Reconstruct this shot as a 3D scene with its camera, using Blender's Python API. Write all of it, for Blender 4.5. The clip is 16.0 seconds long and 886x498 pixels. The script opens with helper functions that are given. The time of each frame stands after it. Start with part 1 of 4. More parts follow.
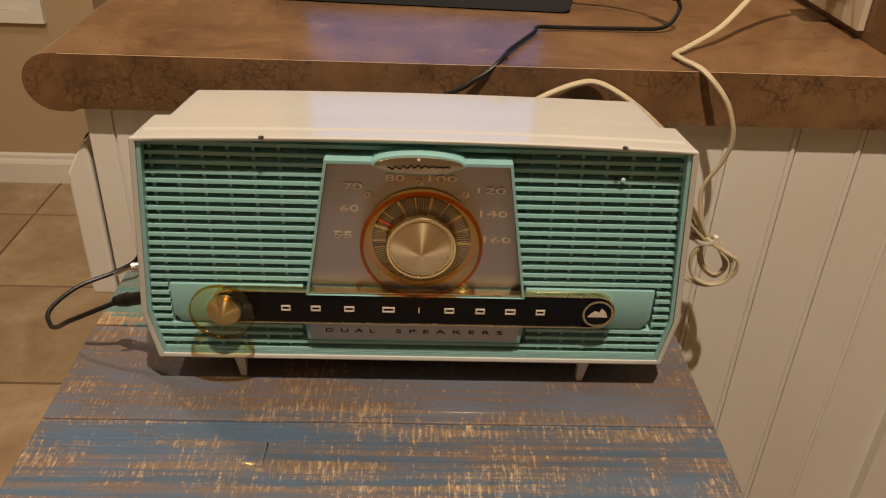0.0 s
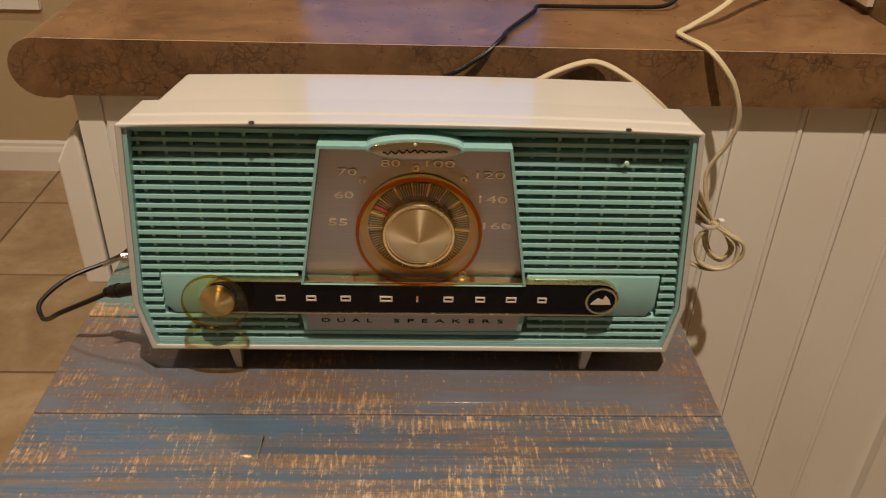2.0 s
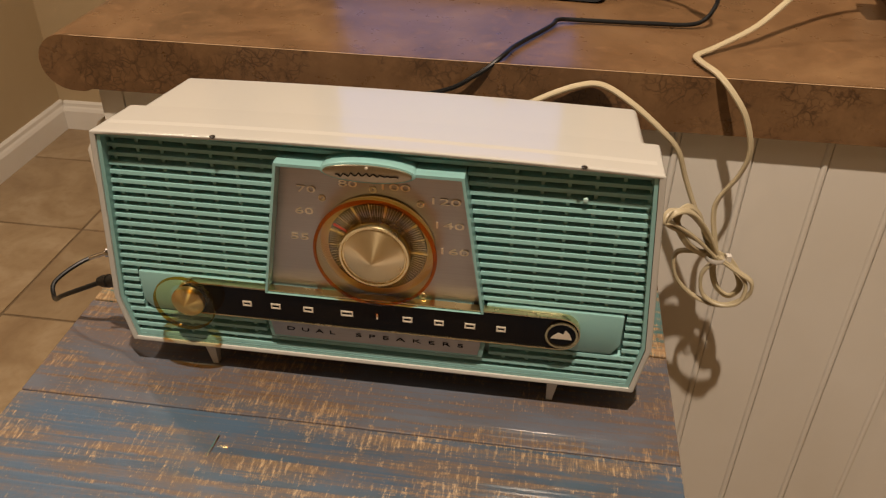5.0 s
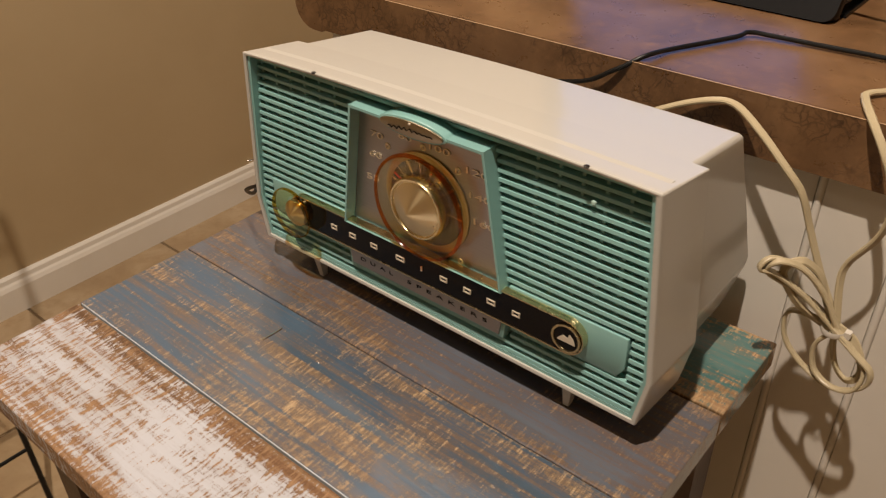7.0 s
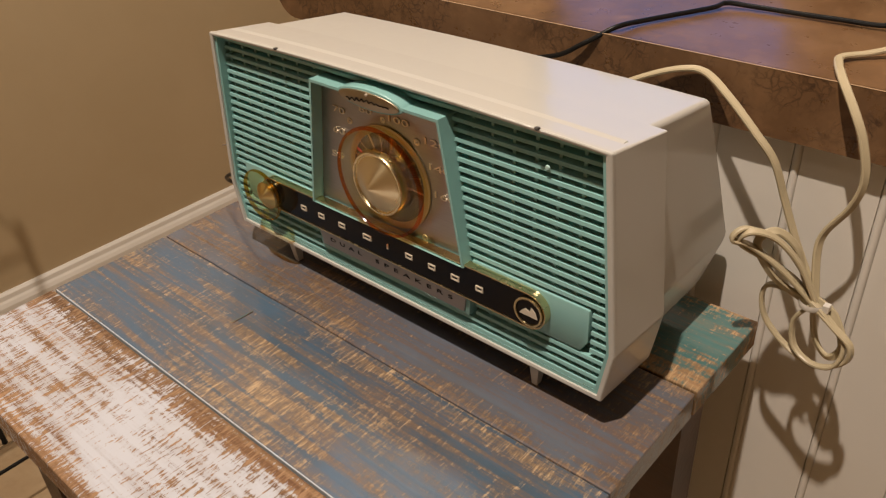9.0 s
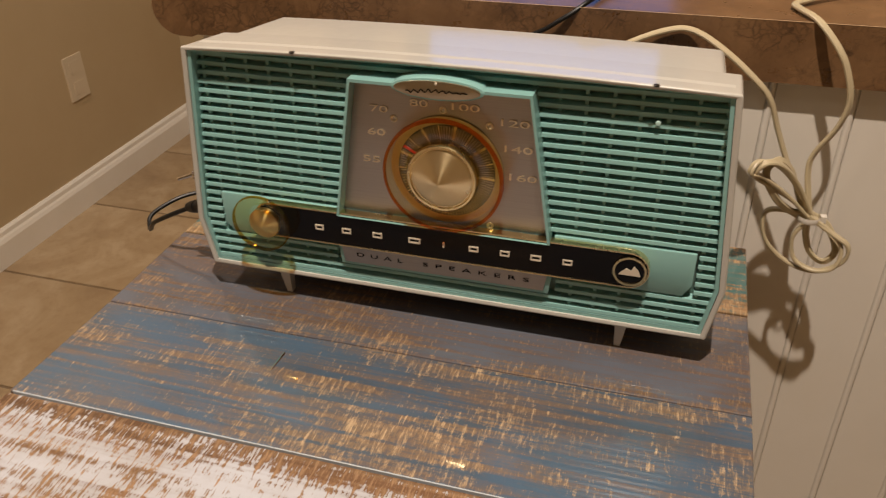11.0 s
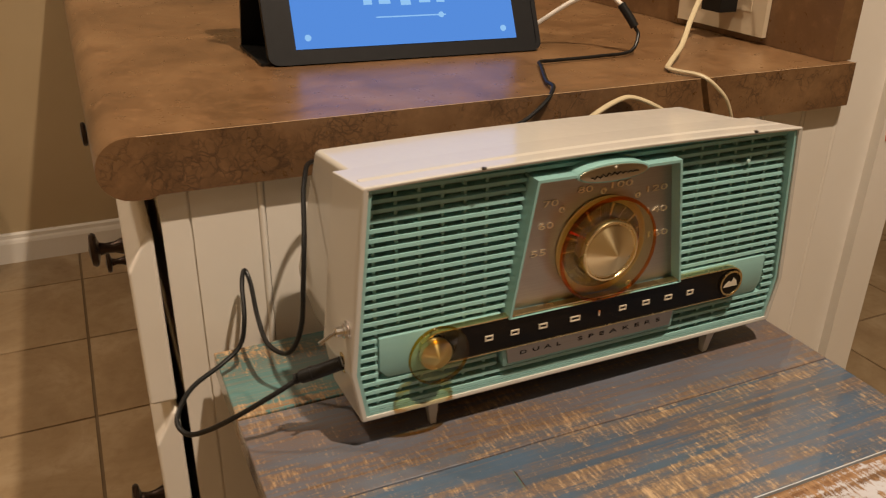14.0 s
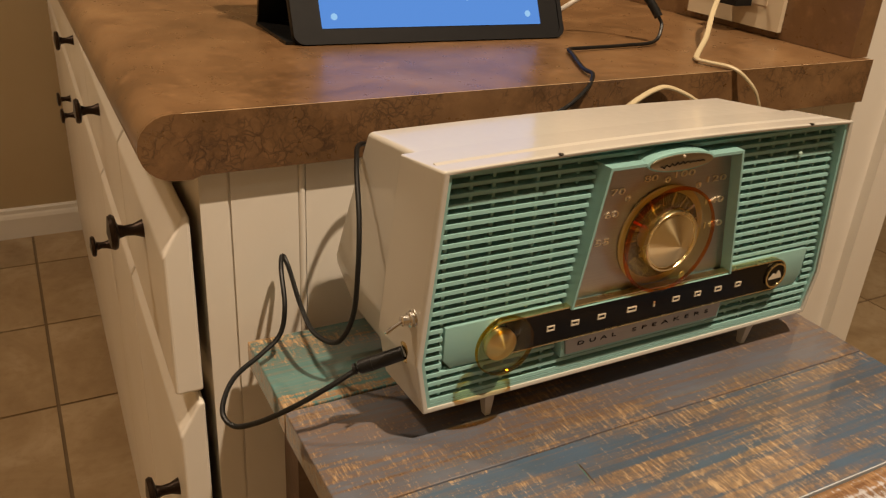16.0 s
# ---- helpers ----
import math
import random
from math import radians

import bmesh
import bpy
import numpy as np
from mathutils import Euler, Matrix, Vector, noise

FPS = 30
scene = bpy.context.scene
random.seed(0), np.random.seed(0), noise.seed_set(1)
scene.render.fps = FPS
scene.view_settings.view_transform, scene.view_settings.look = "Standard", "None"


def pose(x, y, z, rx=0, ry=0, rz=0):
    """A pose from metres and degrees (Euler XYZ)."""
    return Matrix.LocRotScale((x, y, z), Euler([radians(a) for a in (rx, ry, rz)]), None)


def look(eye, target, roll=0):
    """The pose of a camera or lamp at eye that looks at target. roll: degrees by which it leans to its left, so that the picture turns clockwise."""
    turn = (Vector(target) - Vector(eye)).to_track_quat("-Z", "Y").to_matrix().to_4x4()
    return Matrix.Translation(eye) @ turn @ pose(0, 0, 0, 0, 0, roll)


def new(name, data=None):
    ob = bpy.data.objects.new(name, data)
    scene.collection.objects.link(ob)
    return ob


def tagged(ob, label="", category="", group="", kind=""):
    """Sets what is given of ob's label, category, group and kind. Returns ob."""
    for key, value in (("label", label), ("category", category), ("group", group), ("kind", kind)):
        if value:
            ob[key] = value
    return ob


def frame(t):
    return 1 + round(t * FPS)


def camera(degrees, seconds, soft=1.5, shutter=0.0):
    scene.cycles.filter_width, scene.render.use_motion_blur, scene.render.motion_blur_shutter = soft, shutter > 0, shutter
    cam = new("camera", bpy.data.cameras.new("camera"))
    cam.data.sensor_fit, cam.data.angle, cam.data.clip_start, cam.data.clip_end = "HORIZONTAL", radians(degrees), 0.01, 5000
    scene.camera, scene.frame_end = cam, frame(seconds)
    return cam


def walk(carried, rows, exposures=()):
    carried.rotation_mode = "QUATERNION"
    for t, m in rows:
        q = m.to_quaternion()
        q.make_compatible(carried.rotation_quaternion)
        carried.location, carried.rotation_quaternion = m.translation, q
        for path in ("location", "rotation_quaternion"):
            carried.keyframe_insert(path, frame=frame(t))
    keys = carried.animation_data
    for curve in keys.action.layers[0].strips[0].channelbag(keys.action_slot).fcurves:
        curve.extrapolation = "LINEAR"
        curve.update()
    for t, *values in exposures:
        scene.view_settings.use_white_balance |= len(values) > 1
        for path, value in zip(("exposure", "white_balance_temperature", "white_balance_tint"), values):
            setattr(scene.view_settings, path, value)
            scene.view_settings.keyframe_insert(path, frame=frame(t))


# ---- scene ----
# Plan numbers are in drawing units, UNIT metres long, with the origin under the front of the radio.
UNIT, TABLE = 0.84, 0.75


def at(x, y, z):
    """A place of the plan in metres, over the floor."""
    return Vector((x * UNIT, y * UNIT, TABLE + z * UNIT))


cam = camera(57.4, 16.0, soft=1.2, shutter=0.4)
PATH = [
    (0, (0.0, -0.45, 0.382), (0.069, 1.264, -0.647), 2.4),
    (0.5, (0.0, -0.451, 0.38), (0.068, 1.261, -0.65), 2.3),
    (1, (0.004, -0.447, 0.379), (0.072, 1.262, -0.658), 2.2),
    (1.5, (0.003, -0.443, 0.376), (0.07, 1.259, -0.674), 2.1),
    (2, (0.003, -0.436, 0.376), (0.067, 1.257, -0.687), 1.8),
    (2.5, (0.008, -0.425, 0.377), (0.07, 1.26, -0.698), 1.6),
    (3, (0.014, -0.419, 0.378), (0.077, 1.261, -0.705), 1.4),
    (3.5, (0.007, -0.421, 0.382), (0.071, 1.258, -0.702), 1.4),
    (3.7, (0.004, -0.421, 0.383), (0.064, 1.256, -0.705), 1.3),
    (5.8, (0.147, -0.39, 0.409), (-0.36, 1.177, -0.726), 0.5),
    (6, (0.147, -0.38, 0.405), (-0.439, 1.157, -0.733), 0.2),
    (6.5, (0.216, -0.361, 0.395), (-0.63, 1.052, -0.739), -0.2),
    (7, (0.322, -0.348, 0.396), (-0.762, 0.911, -0.718), -1.2),
    (7.5, (0.354, -0.319, 0.385), (-0.802, 0.882, -0.72), -2.3),
    (8, (0.362, -0.317, 0.377), (-0.821, 0.863, -0.722), -2.8),
    (8.2, (0.364, -0.318, 0.374), (-0.82, 0.863, -0.723), -2.9),
    (10.3, (0.226, -0.386, 0.356), (-0.535, 1.117, -0.722), -1.7),
    (10.5, (0.176, -0.413, 0.352), (-0.471, 1.142, -0.725), -1.2),
    (11, (0.136, -0.44, 0.347), (-0.357, 1.183, -0.713), -0.9),
    (11.5, (0.122, -0.417, 0.358), (-0.276, 1.243, -0.684), -1.6),
    (12, (0.031, -0.422, 0.341), (-0.105, 1.283, -0.696), 0.9),
    (12.5, (-0.118, -0.441, 0.338), (0.160, 1.301, -0.618), 2.5),
    (13, (-0.207, -0.452, 0.333), (0.237, 1.265, -0.59), 2.2),
    (13.5, (-0.263, -0.436, 0.345), (0.352, 1.247, -0.544), 1.8),
    (14, (-0.314, -0.419, 0.353), (0.444, 1.226, -0.496), 1.0),
    (14.5, (-0.358, -0.412, 0.361), (0.432, 1.208, -0.506), -0.1),
    (15, (-0.387, -0.39, 0.36), (0.478, 1.191, -0.507), 0.9),
    (15.5, (-0.392, -0.38, 0.35), (0.51, 1.181, -0.516), 2.3),
    (16, (-0.378, -0.373, 0.342), (0.497, 1.203, -0.525), 3.7),
]
# the film camera's exposure and white balance
AIR = [(0, -0.07, 6500, 10), (6, -0.07, 6450, 10), (8, -0.04, 6050, 10), (10.5, 0, 6050, 10), (11.5, 0, 6300, 10), (13.5, 0, 6500, 10), (14.5, 0.02, 6950, 10), (15.5, 0.05, 7250, 10), (16, 0.05, 7250, 10)]
walk(cam, [(t, look(at(*eye), at(*target), roll)) for t, eye, target, roll in PATH], AIR)

# ---- light ----
world = bpy.data.worlds.new("room_air")
scene.world = world
world.use_nodes = True
world.node_tree.nodes["Background"].inputs["Color"].default_value = (1.0, 0.8, 0.58, 1)
world.node_tree.nodes["Background"].inputs["Strength"].default_value = 0.005
scene.view_settings.exposure = 0.0


def unseen_spot(x, y, power, size=0.05, spread=150):
    lamp = bpy.data.lights.new("unseen_spot", "SPOT")
    lamp.energy, lamp.color, lamp.shadow_soft_size = power, (1.0, 0.81, 0.625), size
    lamp.spot_size, lamp.spot_blend = radians(spread), 0.6
    ob = new("unseen_spot", lamp)
    ob.location = at(x, y, 2.08)
    return ob


unseen_spot(0.17, -0.58, 158, 0.02)
# added fills, no known fittings: brighten front left, right floor, tan wall
unseen_spot(-1.25, -1.1, 9, 0.05)
unseen_spot(1.35, 0.95, 13)
unseen_spot(-1.0, 0.85, 50)

# ---- materials ----


class Nodes:
    """A small writer of node materials."""

    def __init__(self, name):
        self.mat = bpy.data.materials.new(name)
        self.mat.use_nodes = True
        self.tree = self.mat.node_tree
        self.bsdf = self.tree.nodes["Principled BSDF"]
        self.out = self.tree.nodes["Material Output"]

    def add(self, kind, **inputs):
        n = self.tree.nodes.new(kind)
        for key, value in inputs.items():
            self.put(n.inputs[key.replace("_", " ")], value)
        return n

    def put(self, socket, value):
        if isinstance(value, bpy.types.NodeSocket):
            self.tree.links.new(value, socket)
        else:
            socket.default_value = value

    def set(self, **inputs):
        for key, value in inputs.items():
            self.put(self.bsdf.inputs[key.replace("_", " ")], value)
        return self

    def coords(self, scale=(1, 1, 1), kind="Object"):
        c = self.tree.nodes.new("ShaderNodeTexCoord")
        m = self.add("ShaderNodeMapping")
        m.inputs["Scale"].default_value = scale
        self.tree.links.new(c.outputs[kind], m.inputs["Vector"])
        return m.outputs["Vector"]

    def noise(self, vector, scale, detail=4.0, rough=0.55, distort=0.0):
        n = self.add("ShaderNodeTexNoise", Vector=vector, Scale=scale, Detail=detail, Roughness=rough, Distortion=distort)
        return n.outputs["Fac"]

    def ramp(self, fac, *stops):
        n = self.tree.nodes.new("ShaderNodeValToRGB")
        self.tree.links.new(fac, n.inputs["Fac"])
        e = n.color_ramp.elements
        while len(e) < len(stops):
            e.new(0.5)
        for el, (p, c) in zip(e, stops):
            el.position = p
            el.color = (*c, 1) if len(c) == 3 else c
        return n.outputs["Color"]

    def level(self, fac, lo, hi):
        return self.ramp(fac, (lo, (0, 0, 0)), (hi, (1, 1, 1)))

    def mix(self, fac, a, b, mode="MIX"):
        n = self.tree.nodes.new("ShaderNodeMix")
        n.data_type, n.blend_type = "RGBA", mode
        self.put(n.inputs[0], fac)
        for socket, v in ((n.inputs[6], a), (n.inputs[7], b)):
            self.put(socket, (*v, 1) if isinstance(v, tuple) and len(v) == 3 else v)
        return n.outputs[2]

    def math(self, op, a, b=0.0):
        n = self.tree.nodes.new("ShaderNodeMath")
        n.operation = op
        self.put(n.inputs[0], a)
        self.put(n.inputs[1], b)
        return n.outputs[0]

    def bump(self, height, strength=0.2, distance=0.001):
        n = self.add("ShaderNodeBump", Strength=strength, Distance=distance, Height=height)
        self.tree.links.new(n.outputs["Normal"], self.bsdf.inputs["Normal"])
        return self


def plastic(name, colour, rough=0.28, spots=0.08):
    n = Nodes(name)
    v = n.coords()
    big, fine = n.noise(v, 9.0, 5), n.noise(v, 160.0, 3)
    dark = tuple(c * (1 - spots) for c in colour)
    n.set(Base_Color=n.mix(big, colour, dark), Roughness=n.math("ADD", n.math("MULTIPLY", fine, 0.14), rough - 0.07))
    return n.bump(fine, 0.04, 0.0003).mat


def metal(name, colour, rough=0.3, streak=(1, 1, 1), depth=0.15):
    n = Nodes(name)
    v = n.coords(streak)
    f = n.noise(v, 60.0, 4)
    dark = tuple(c * (1 - depth) for c in colour)
    n.set(Base_Color=n.mix(f, colour, dark), Metallic=1.0, Roughness=n.math("ADD", n.math("MULTIPLY", f, 0.16), rough - 0.08))
    return n.mat


def clear(name, tint, ior=1.45, shine=0.05):
    n = Nodes(name)
    t = n.add("ShaderNodeBsdfTransparent", Color=(*tint, 1))
    g = n.add("ShaderNodeBsdfGlossy", Roughness=shine, Color=(1, 1, 1, 1))
    f = n.add("ShaderNodeLayerWeight", Blend=0.5)
    gloss = n.math("ADD", n.math("MULTIPLY", n.math("POWER", f.outputs["Facing"], 4.0), ior - 1.0), 0.035)
    m = n.tree.nodes.new("ShaderNodeMixShader")
    n.tree.links.new(gloss, m.inputs[0])
    n.tree.links.new(t.outputs[0], m.inputs[1])
    n.tree.links.new(g.outputs[0], m.inputs[2])
    n.tree.links.new(m.outputs[0], n.out.inputs["Surface"])
    return n.mat


def paint(name, colour, rough=0.45, grime=0.1):
    n = Nodes(name)
    v = n.coords()
    big, fine = n.noise(v, 3.5, 6, 0.6), n.noise(v, 220.0, 2)
    worn = tuple(c * (1 - grime * k) for c, k in zip(colour, (0.8, 1.0, 1.4)))
    n.set(Base_Color=n.mix(n.level(big, 0.35, 0.75), colour, worn), Roughness=rough)
    return n.bump(fine, 0.08, 0.0006).mat


def distressed(name, coat, coat_dark, cover, wood_a, wood_b, rough=0.55, hatch=0.5, ends=1.2, sides=0.0, film=0.62, blend=0.05, varnish=0.0):
    """Paint rubbed away over rough-sawn boards: grain along x, saw marks across it."""
    n = Nodes(name)
    info = n.tree.nodes.new("ShaderNodeObjectInfo")
    base = n.tree.nodes.new("ShaderNodeTexCoord").outputs["Object"]
    moved = n.tree.nodes.new("ShaderNodeVectorMath")
    moved.operation = "MULTIPLY_ADD"
    n.tree.links.new(info.outputs["Random"], moved.inputs[0])
    moved.inputs[1].default_value = (3.0, 7.0, 5.0)
    n.tree.links.new(base, moved.inputs[2])

    def stretched(scale):
        m = n.add("ShaderNodeMapping", Vector=moved.outputs[0])
        m.inputs["Scale"].default_value = scale
        return m.outputs["Vector"]

    grain = n.noise(stretched((2.2, 70, 70)), 3.0, 7, 0.6, 0.5)
    rings = n.noise(stretched((0.6, 16, 16)), 3.0, 4, 0.55, 0.8)
    saw = n.math("ADD", n.math("MULTIPLY", n.noise(stretched((230, 30, 30)), 3.0, 5, 0.7, 0.3), 0.6), n.math("MULTIPLY", n.noise(stretched((110, 16, 16)), 3.0, 4, 0.7, 0.4), 0.4))
    patch = n.noise(stretched((5, 9, 9)), 2.2, 5, 0.62, 0.4)
    speck = n.noise(stretched((60, 60, 60)), 6.0, 4, 0.7)
    apart = n.tree.nodes.new("ShaderNodeSeparateXYZ")
    n.tree.links.new(base, apart.inputs[0])
    far = n.math("SUBTRACT", n.math("ABSOLUTE", apart.outputs["X"]), 0.12)
    far = n.math("MULTIPLY", n.math("MAXIMUM", far, 0.0), ends)
    across = n.tree.nodes.new("ShaderNodeSeparateXYZ")
    n.tree.links.new(n.tree.nodes.new("ShaderNodeTexCoord").outputs["Generated"], across.inputs[0])
    rim = n.math("SUBTRACT", n.math("ABSOLUTE", n.math("SUBTRACT", across.outputs["Y"], 0.5)), 0.30)
    far = n.math("ADD", far, n.math("MULTIPLY", n.math("MAXIMUM", rim, 0.0), sides))
    wood = n.mix(n.level(grain, 0.3, 0.7), wood_a, wood_b)
    wood = n.mix(n.math("MULTIPLY", n.level(rings, 0.45, 0.65), 0.75), wood, tuple(c * 0.4 for c in wood_b))
    total = n.math("ADD", n.math("MULTIPLY", patch, 0.62), n.math("MULTIPLY", rings, 0.38))
    total = n.math("ADD", total, n.math("MULTIPLY", n.math("SUBTRACT", saw, 0.5), hatch))
    total = n.math("ADD", total, n.math("MULTIPLY", n.math("SUBTRACT", speck, 0.5), 0.45))
    total = n.math("ADD", total, n.math("MULTIPLY", n.math("SUBTRACT", grain, 0.5), 0.6))
    total = n.math("ADD", total, far)
    bare = n.level(total, cover, cover + blend)
    wood = n.mix(n.math("MULTIPLY", n.level(saw, 0.5, 0.62), 0.5), wood, tuple(min(1.0, c * 1.35 + 0.03) for c in wood_a))
    thin = n.math("ADD", n.math("MULTIPLY", grain, 0.6), n.math("ADD", n.math("MULTIPLY", patch, 0.25), n.math("MULTIPLY", speck, 0.15)))
    thin = n.level(thin, 0.45, 0.58)
    coat_mixed = n.mix(n.level(patch, 0.4, 0.6), coat, coat_dark)
    coat_mixed = n.mix(n.math("MULTIPLY", thin, film), coat_mixed, tuple(c * 0.95 for c in wood_b))
    n.set(Base_Color=n.mix(bare, coat_mixed, wood), Roughness=n.math("ADD", n.math("MULTIPLY", bare, 0.2), rough - 0.12))
    if varnish:
        n.set(Specular_IOR_Level=0.22, Coat_Weight=varnish, Coat_Roughness=n.math("ADD", n.math("MULTIPLY", patch, 0.04), 0.02), Coat_IOR=1.5)
    height = n.math("ADD", n.math("MULTIPLY", grain, 0.6), n.math("SUBTRACT", n.math("MULTIPLY", saw, 0.3), n.math("MULTIPLY", bare, 0.35)))
    return n.bump(height, 0.5, 0.0012).mat


def laminate(name, cells, lo, hi):
    n = Nodes(name)
    v = n.coords()
    cloud = n.noise(v, 9.0, 8, 0.65, 0.6)
    fleck = n.noise(v, 70.0, 5, 0.7)
    vor = n.tree.nodes.new("ShaderNodeTexVoronoi")
    vor.feature = "DISTANCE_TO_EDGE"
    bent = n.add("ShaderNodeVectorMath")
    bent.operation = "ADD"
    n.tree.links.new(v, bent.inputs[0])
    wob = n.add("ShaderNodeTexNoise", Vector=v, Scale=60.0, Detail=5.0)
    small = n.add("ShaderNodeVectorMath")
    small.operation = "SCALE"
    small.inputs["Scale"].default_value = 0.022
    n.tree.links.new(wob.outputs["Color"], small.inputs[0])
    n.tree.links.new(small.outputs[0], bent.inputs[1])
    n.put(vor.inputs["Vector"], bent.outputs[0])
    vor.inputs["Scale"].default_value = cells
    fine_cells = n.tree.nodes.new("ShaderNodeTexVoronoi")
    fine_cells.feature = "DISTANCE_TO_EDGE"
    n.put(fine_cells.inputs["Vector"], bent.outputs[0])
    fine_cells.inputs["Scale"].default_value = cells * 1.9
    lines = n.math("MAXIMUM", n.math("SUBTRACT", 1.0, n.level(vor.outputs["Distance"], 0.0, 0.07)), n.math("MULTIPLY", n.math("SUBTRACT", 1.0, n.level(fine_cells.outputs["Distance"], 0.0, 0.10)), 0.7))
    crack = n.math("MULTIPLY", lines, n.level(n.noise(v, 110.0, 3, 0.6), 0.30, 0.50))
    where = n.level(n.noise(v, 26.0, 5, 0.65), lo, hi)
    body = n.ramp(cloud, (0.28, (0.080, 0.042, 0.018)), (0.5, (0.155, 0.083, 0.038)), (0.72, (0.235, 0.135, 0.064)))
    body = n.mix(n.math("MULTIPLY", n.level(fleck, 0.52, 0.72), 0.55), body, (0.26, 0.14, 0.065))
    body = n.mix(n.math("MULTIPLY", n.math("MULTIPLY", crack, where), 0.8), body, (0.036, 0.018, 0.010))
    n.set(Base_Color=body, Roughness=n.math("ADD", n.math("MULTIPLY", fleck, 0.2), 0.2))
    return n.bump(fleck, 0.1, 0.0004).mat


def stone_tile():
    n = Nodes("beige_floor_tile")
    info = n.tree.nodes.new("ShaderNodeObjectInfo")
    base = n.tree.nodes.new("ShaderNodeTexCoord").outputs["Object"]
    moved = n.tree.nodes.new("ShaderNodeVectorMath")
    moved.operation = "MULTIPLY_ADD"
    n.tree.links.new(info.outputs["Random"], moved.inputs[0])
    moved.inputs[1].default_value = (13.0, 7.0, 5.0)
    n.tree.links.new(base, moved.inputs[2])
    cloud = n.noise(moved.outputs[0], 5.0, 7, 0.62, 0.8)
    fine = n.noise(moved.outputs[0], 45.0, 5, 0.65)
    body = n.ramp(cloud, (0.3, (0.30, 0.205, 0.115)), (0.52, (0.40, 0.29, 0.17)), (0.7, (0.50, 0.385, 0.25)))
    body = n.mix(n.math("MULTIPLY", n.level(fine, 0.5, 0.75), 0.4), body, (0.27, 0.17, 0.085))
    shade = n.math("ADD", n.math("MULTIPLY", info.outputs["Random"], 0.16), 0.84)
    body = n.mix(1.0, body, n.ramp(shade, (0, (0, 0, 0)), (1, (1, 1, 1))), "MULTIPLY")
    n.set(Base_Color=body, Roughness=n.math("ADD", n.math("MULTIPLY", fine, 0.25), 0.3))
    return n.bump(fine, 0.15, 0.0008).mat


def glow(name, colour, strength):
    n = Nodes(name)
    n.set(Base_Color=(0.01, 0.01, 0.01, 1), Emission_Color=(*colour, 1), Emission_Strength=strength, Roughness=0.5, Specular_IOR_Level=0.0)
    return n.mat


IVORY = plastic("ivory_plastic", (0.54, 0.52, 0.475), 0.15, 0.05)
TEAL = plastic("turquoise_plastic", (0.265, 0.490, 0.470), 0.20, 0.10)
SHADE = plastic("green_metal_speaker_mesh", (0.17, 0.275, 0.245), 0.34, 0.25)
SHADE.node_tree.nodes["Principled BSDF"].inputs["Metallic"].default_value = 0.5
BLACK = plastic("black_lacquer", (0.006, 0.0045, 0.004), 0.16, 0.3)
BLACK.node_tree.nodes["Principled BSDF"].inputs["Specular IOR Level"].default_value = 0.25
BEZEL = plastic("smudged_black_bezel", (0.006, 0.006, 0.007), 0.6, 0.3)
BEZEL.node_tree.nodes["Principled BSDF"].inputs["Specular IOR Level"].default_value = 0.2
RUBBER = plastic("black_rubber", (0.008, 0.008, 0.008), 0.4, 0.2)
RUBBER.node_tree.nodes["Principled BSDF"].inputs["Specular IOR Level"].default_value = 0.3
SILVER = metal("brushed_aluminium", (0.46, 0.43, 0.405), 0.38, (0.4, 1, 30), 0.2)
OLIVE = metal("dull_olive_brass", (0.62, 0.50, 0.28), 0.4, (1, 1, 1), 0.15)
BROWN = plastic("dark_brown_enamel", (0.020, 0.012, 0.007), 0.35, 0.3)
GOLD = metal("spun_brass", (0.83, 0.68, 0.38), 0.26, (1, 1, 1), 0.12)
SPUN = metal("turned_brass_face", (0.86, 0.72, 0.44), 0.3, (1, 1, 1), 0.06)
nodes = SPUN.node_tree
tangent = nodes.nodes.new("ShaderNodeTangent")
tangent.direction_type, tangent.axis = "RADIAL", "Y"
nodes.links.new(tangent.outputs[0], nodes.nodes["Principled BSDF"].inputs["Tangent"])
nodes.nodes["Principled BSDF"].inputs["Anisotropic"].default_value = 0.85
nodes.nodes["Principled BSDF"].inputs["Anisotropic Rotation"].default_value = 0.25
PALE = plastic("pale_raised_enamel", (0.66, 0.58, 0.46), 0.3)
DIGIT = metal("pale_gilt_digits", (0.9, 0.8, 0.62), 0.42)
BADGE = metal("aged_brass", (0.46, 0.39, 0.28), 0.35)
CHROME = metal("nickel_plate", (0.75, 0.72, 0.68), 0.15)
BRONZE = metal("oil_rubbed_bronze", (0.05, 0.035, 0.028), 0.4, depth=0.4)
AMBER = clear("amber_clear_plastic", (0.955, 0.91, 0.70))
EDGE = clear("orange_clear_edge", (0.92, 0.50, 0.20), 1.4, 0.1)
ORANGE = plastic("orange_dial_edge", (0.45, 0.11, 0.02), 0.2, 0.2)
RED = plastic("red_pointer_paint", (0.7, 0.04, 0.02), 0.4)
CORD = plastic("cream_cord_rubber", (0.50, 0.42, 0.27), 0.42, 0.18)
TRIM = paint("white_trim_paint", (0.74, 0.71, 0.66), 0.4, 0.12)
PLATE = plastic("ivory_wall_plate", (0.55, 0.46, 0.33), 0.35, 0.05)
BIN = plastic("white_bin_plastic", (0.66, 0.62, 0.56), 0.35, 0.06)
BAG = plastic("thin_white_plastic_film", (0.72, 0.70, 0.68), 0.25, 0.1)
PINK = plastic("pink_drawstring", (0.75, 0.22, 0.15), 0.4, 0.1)
WALL = paint("tan_wall_paint", (0.43, 0.33, 0.195), 0.7, 0.08)
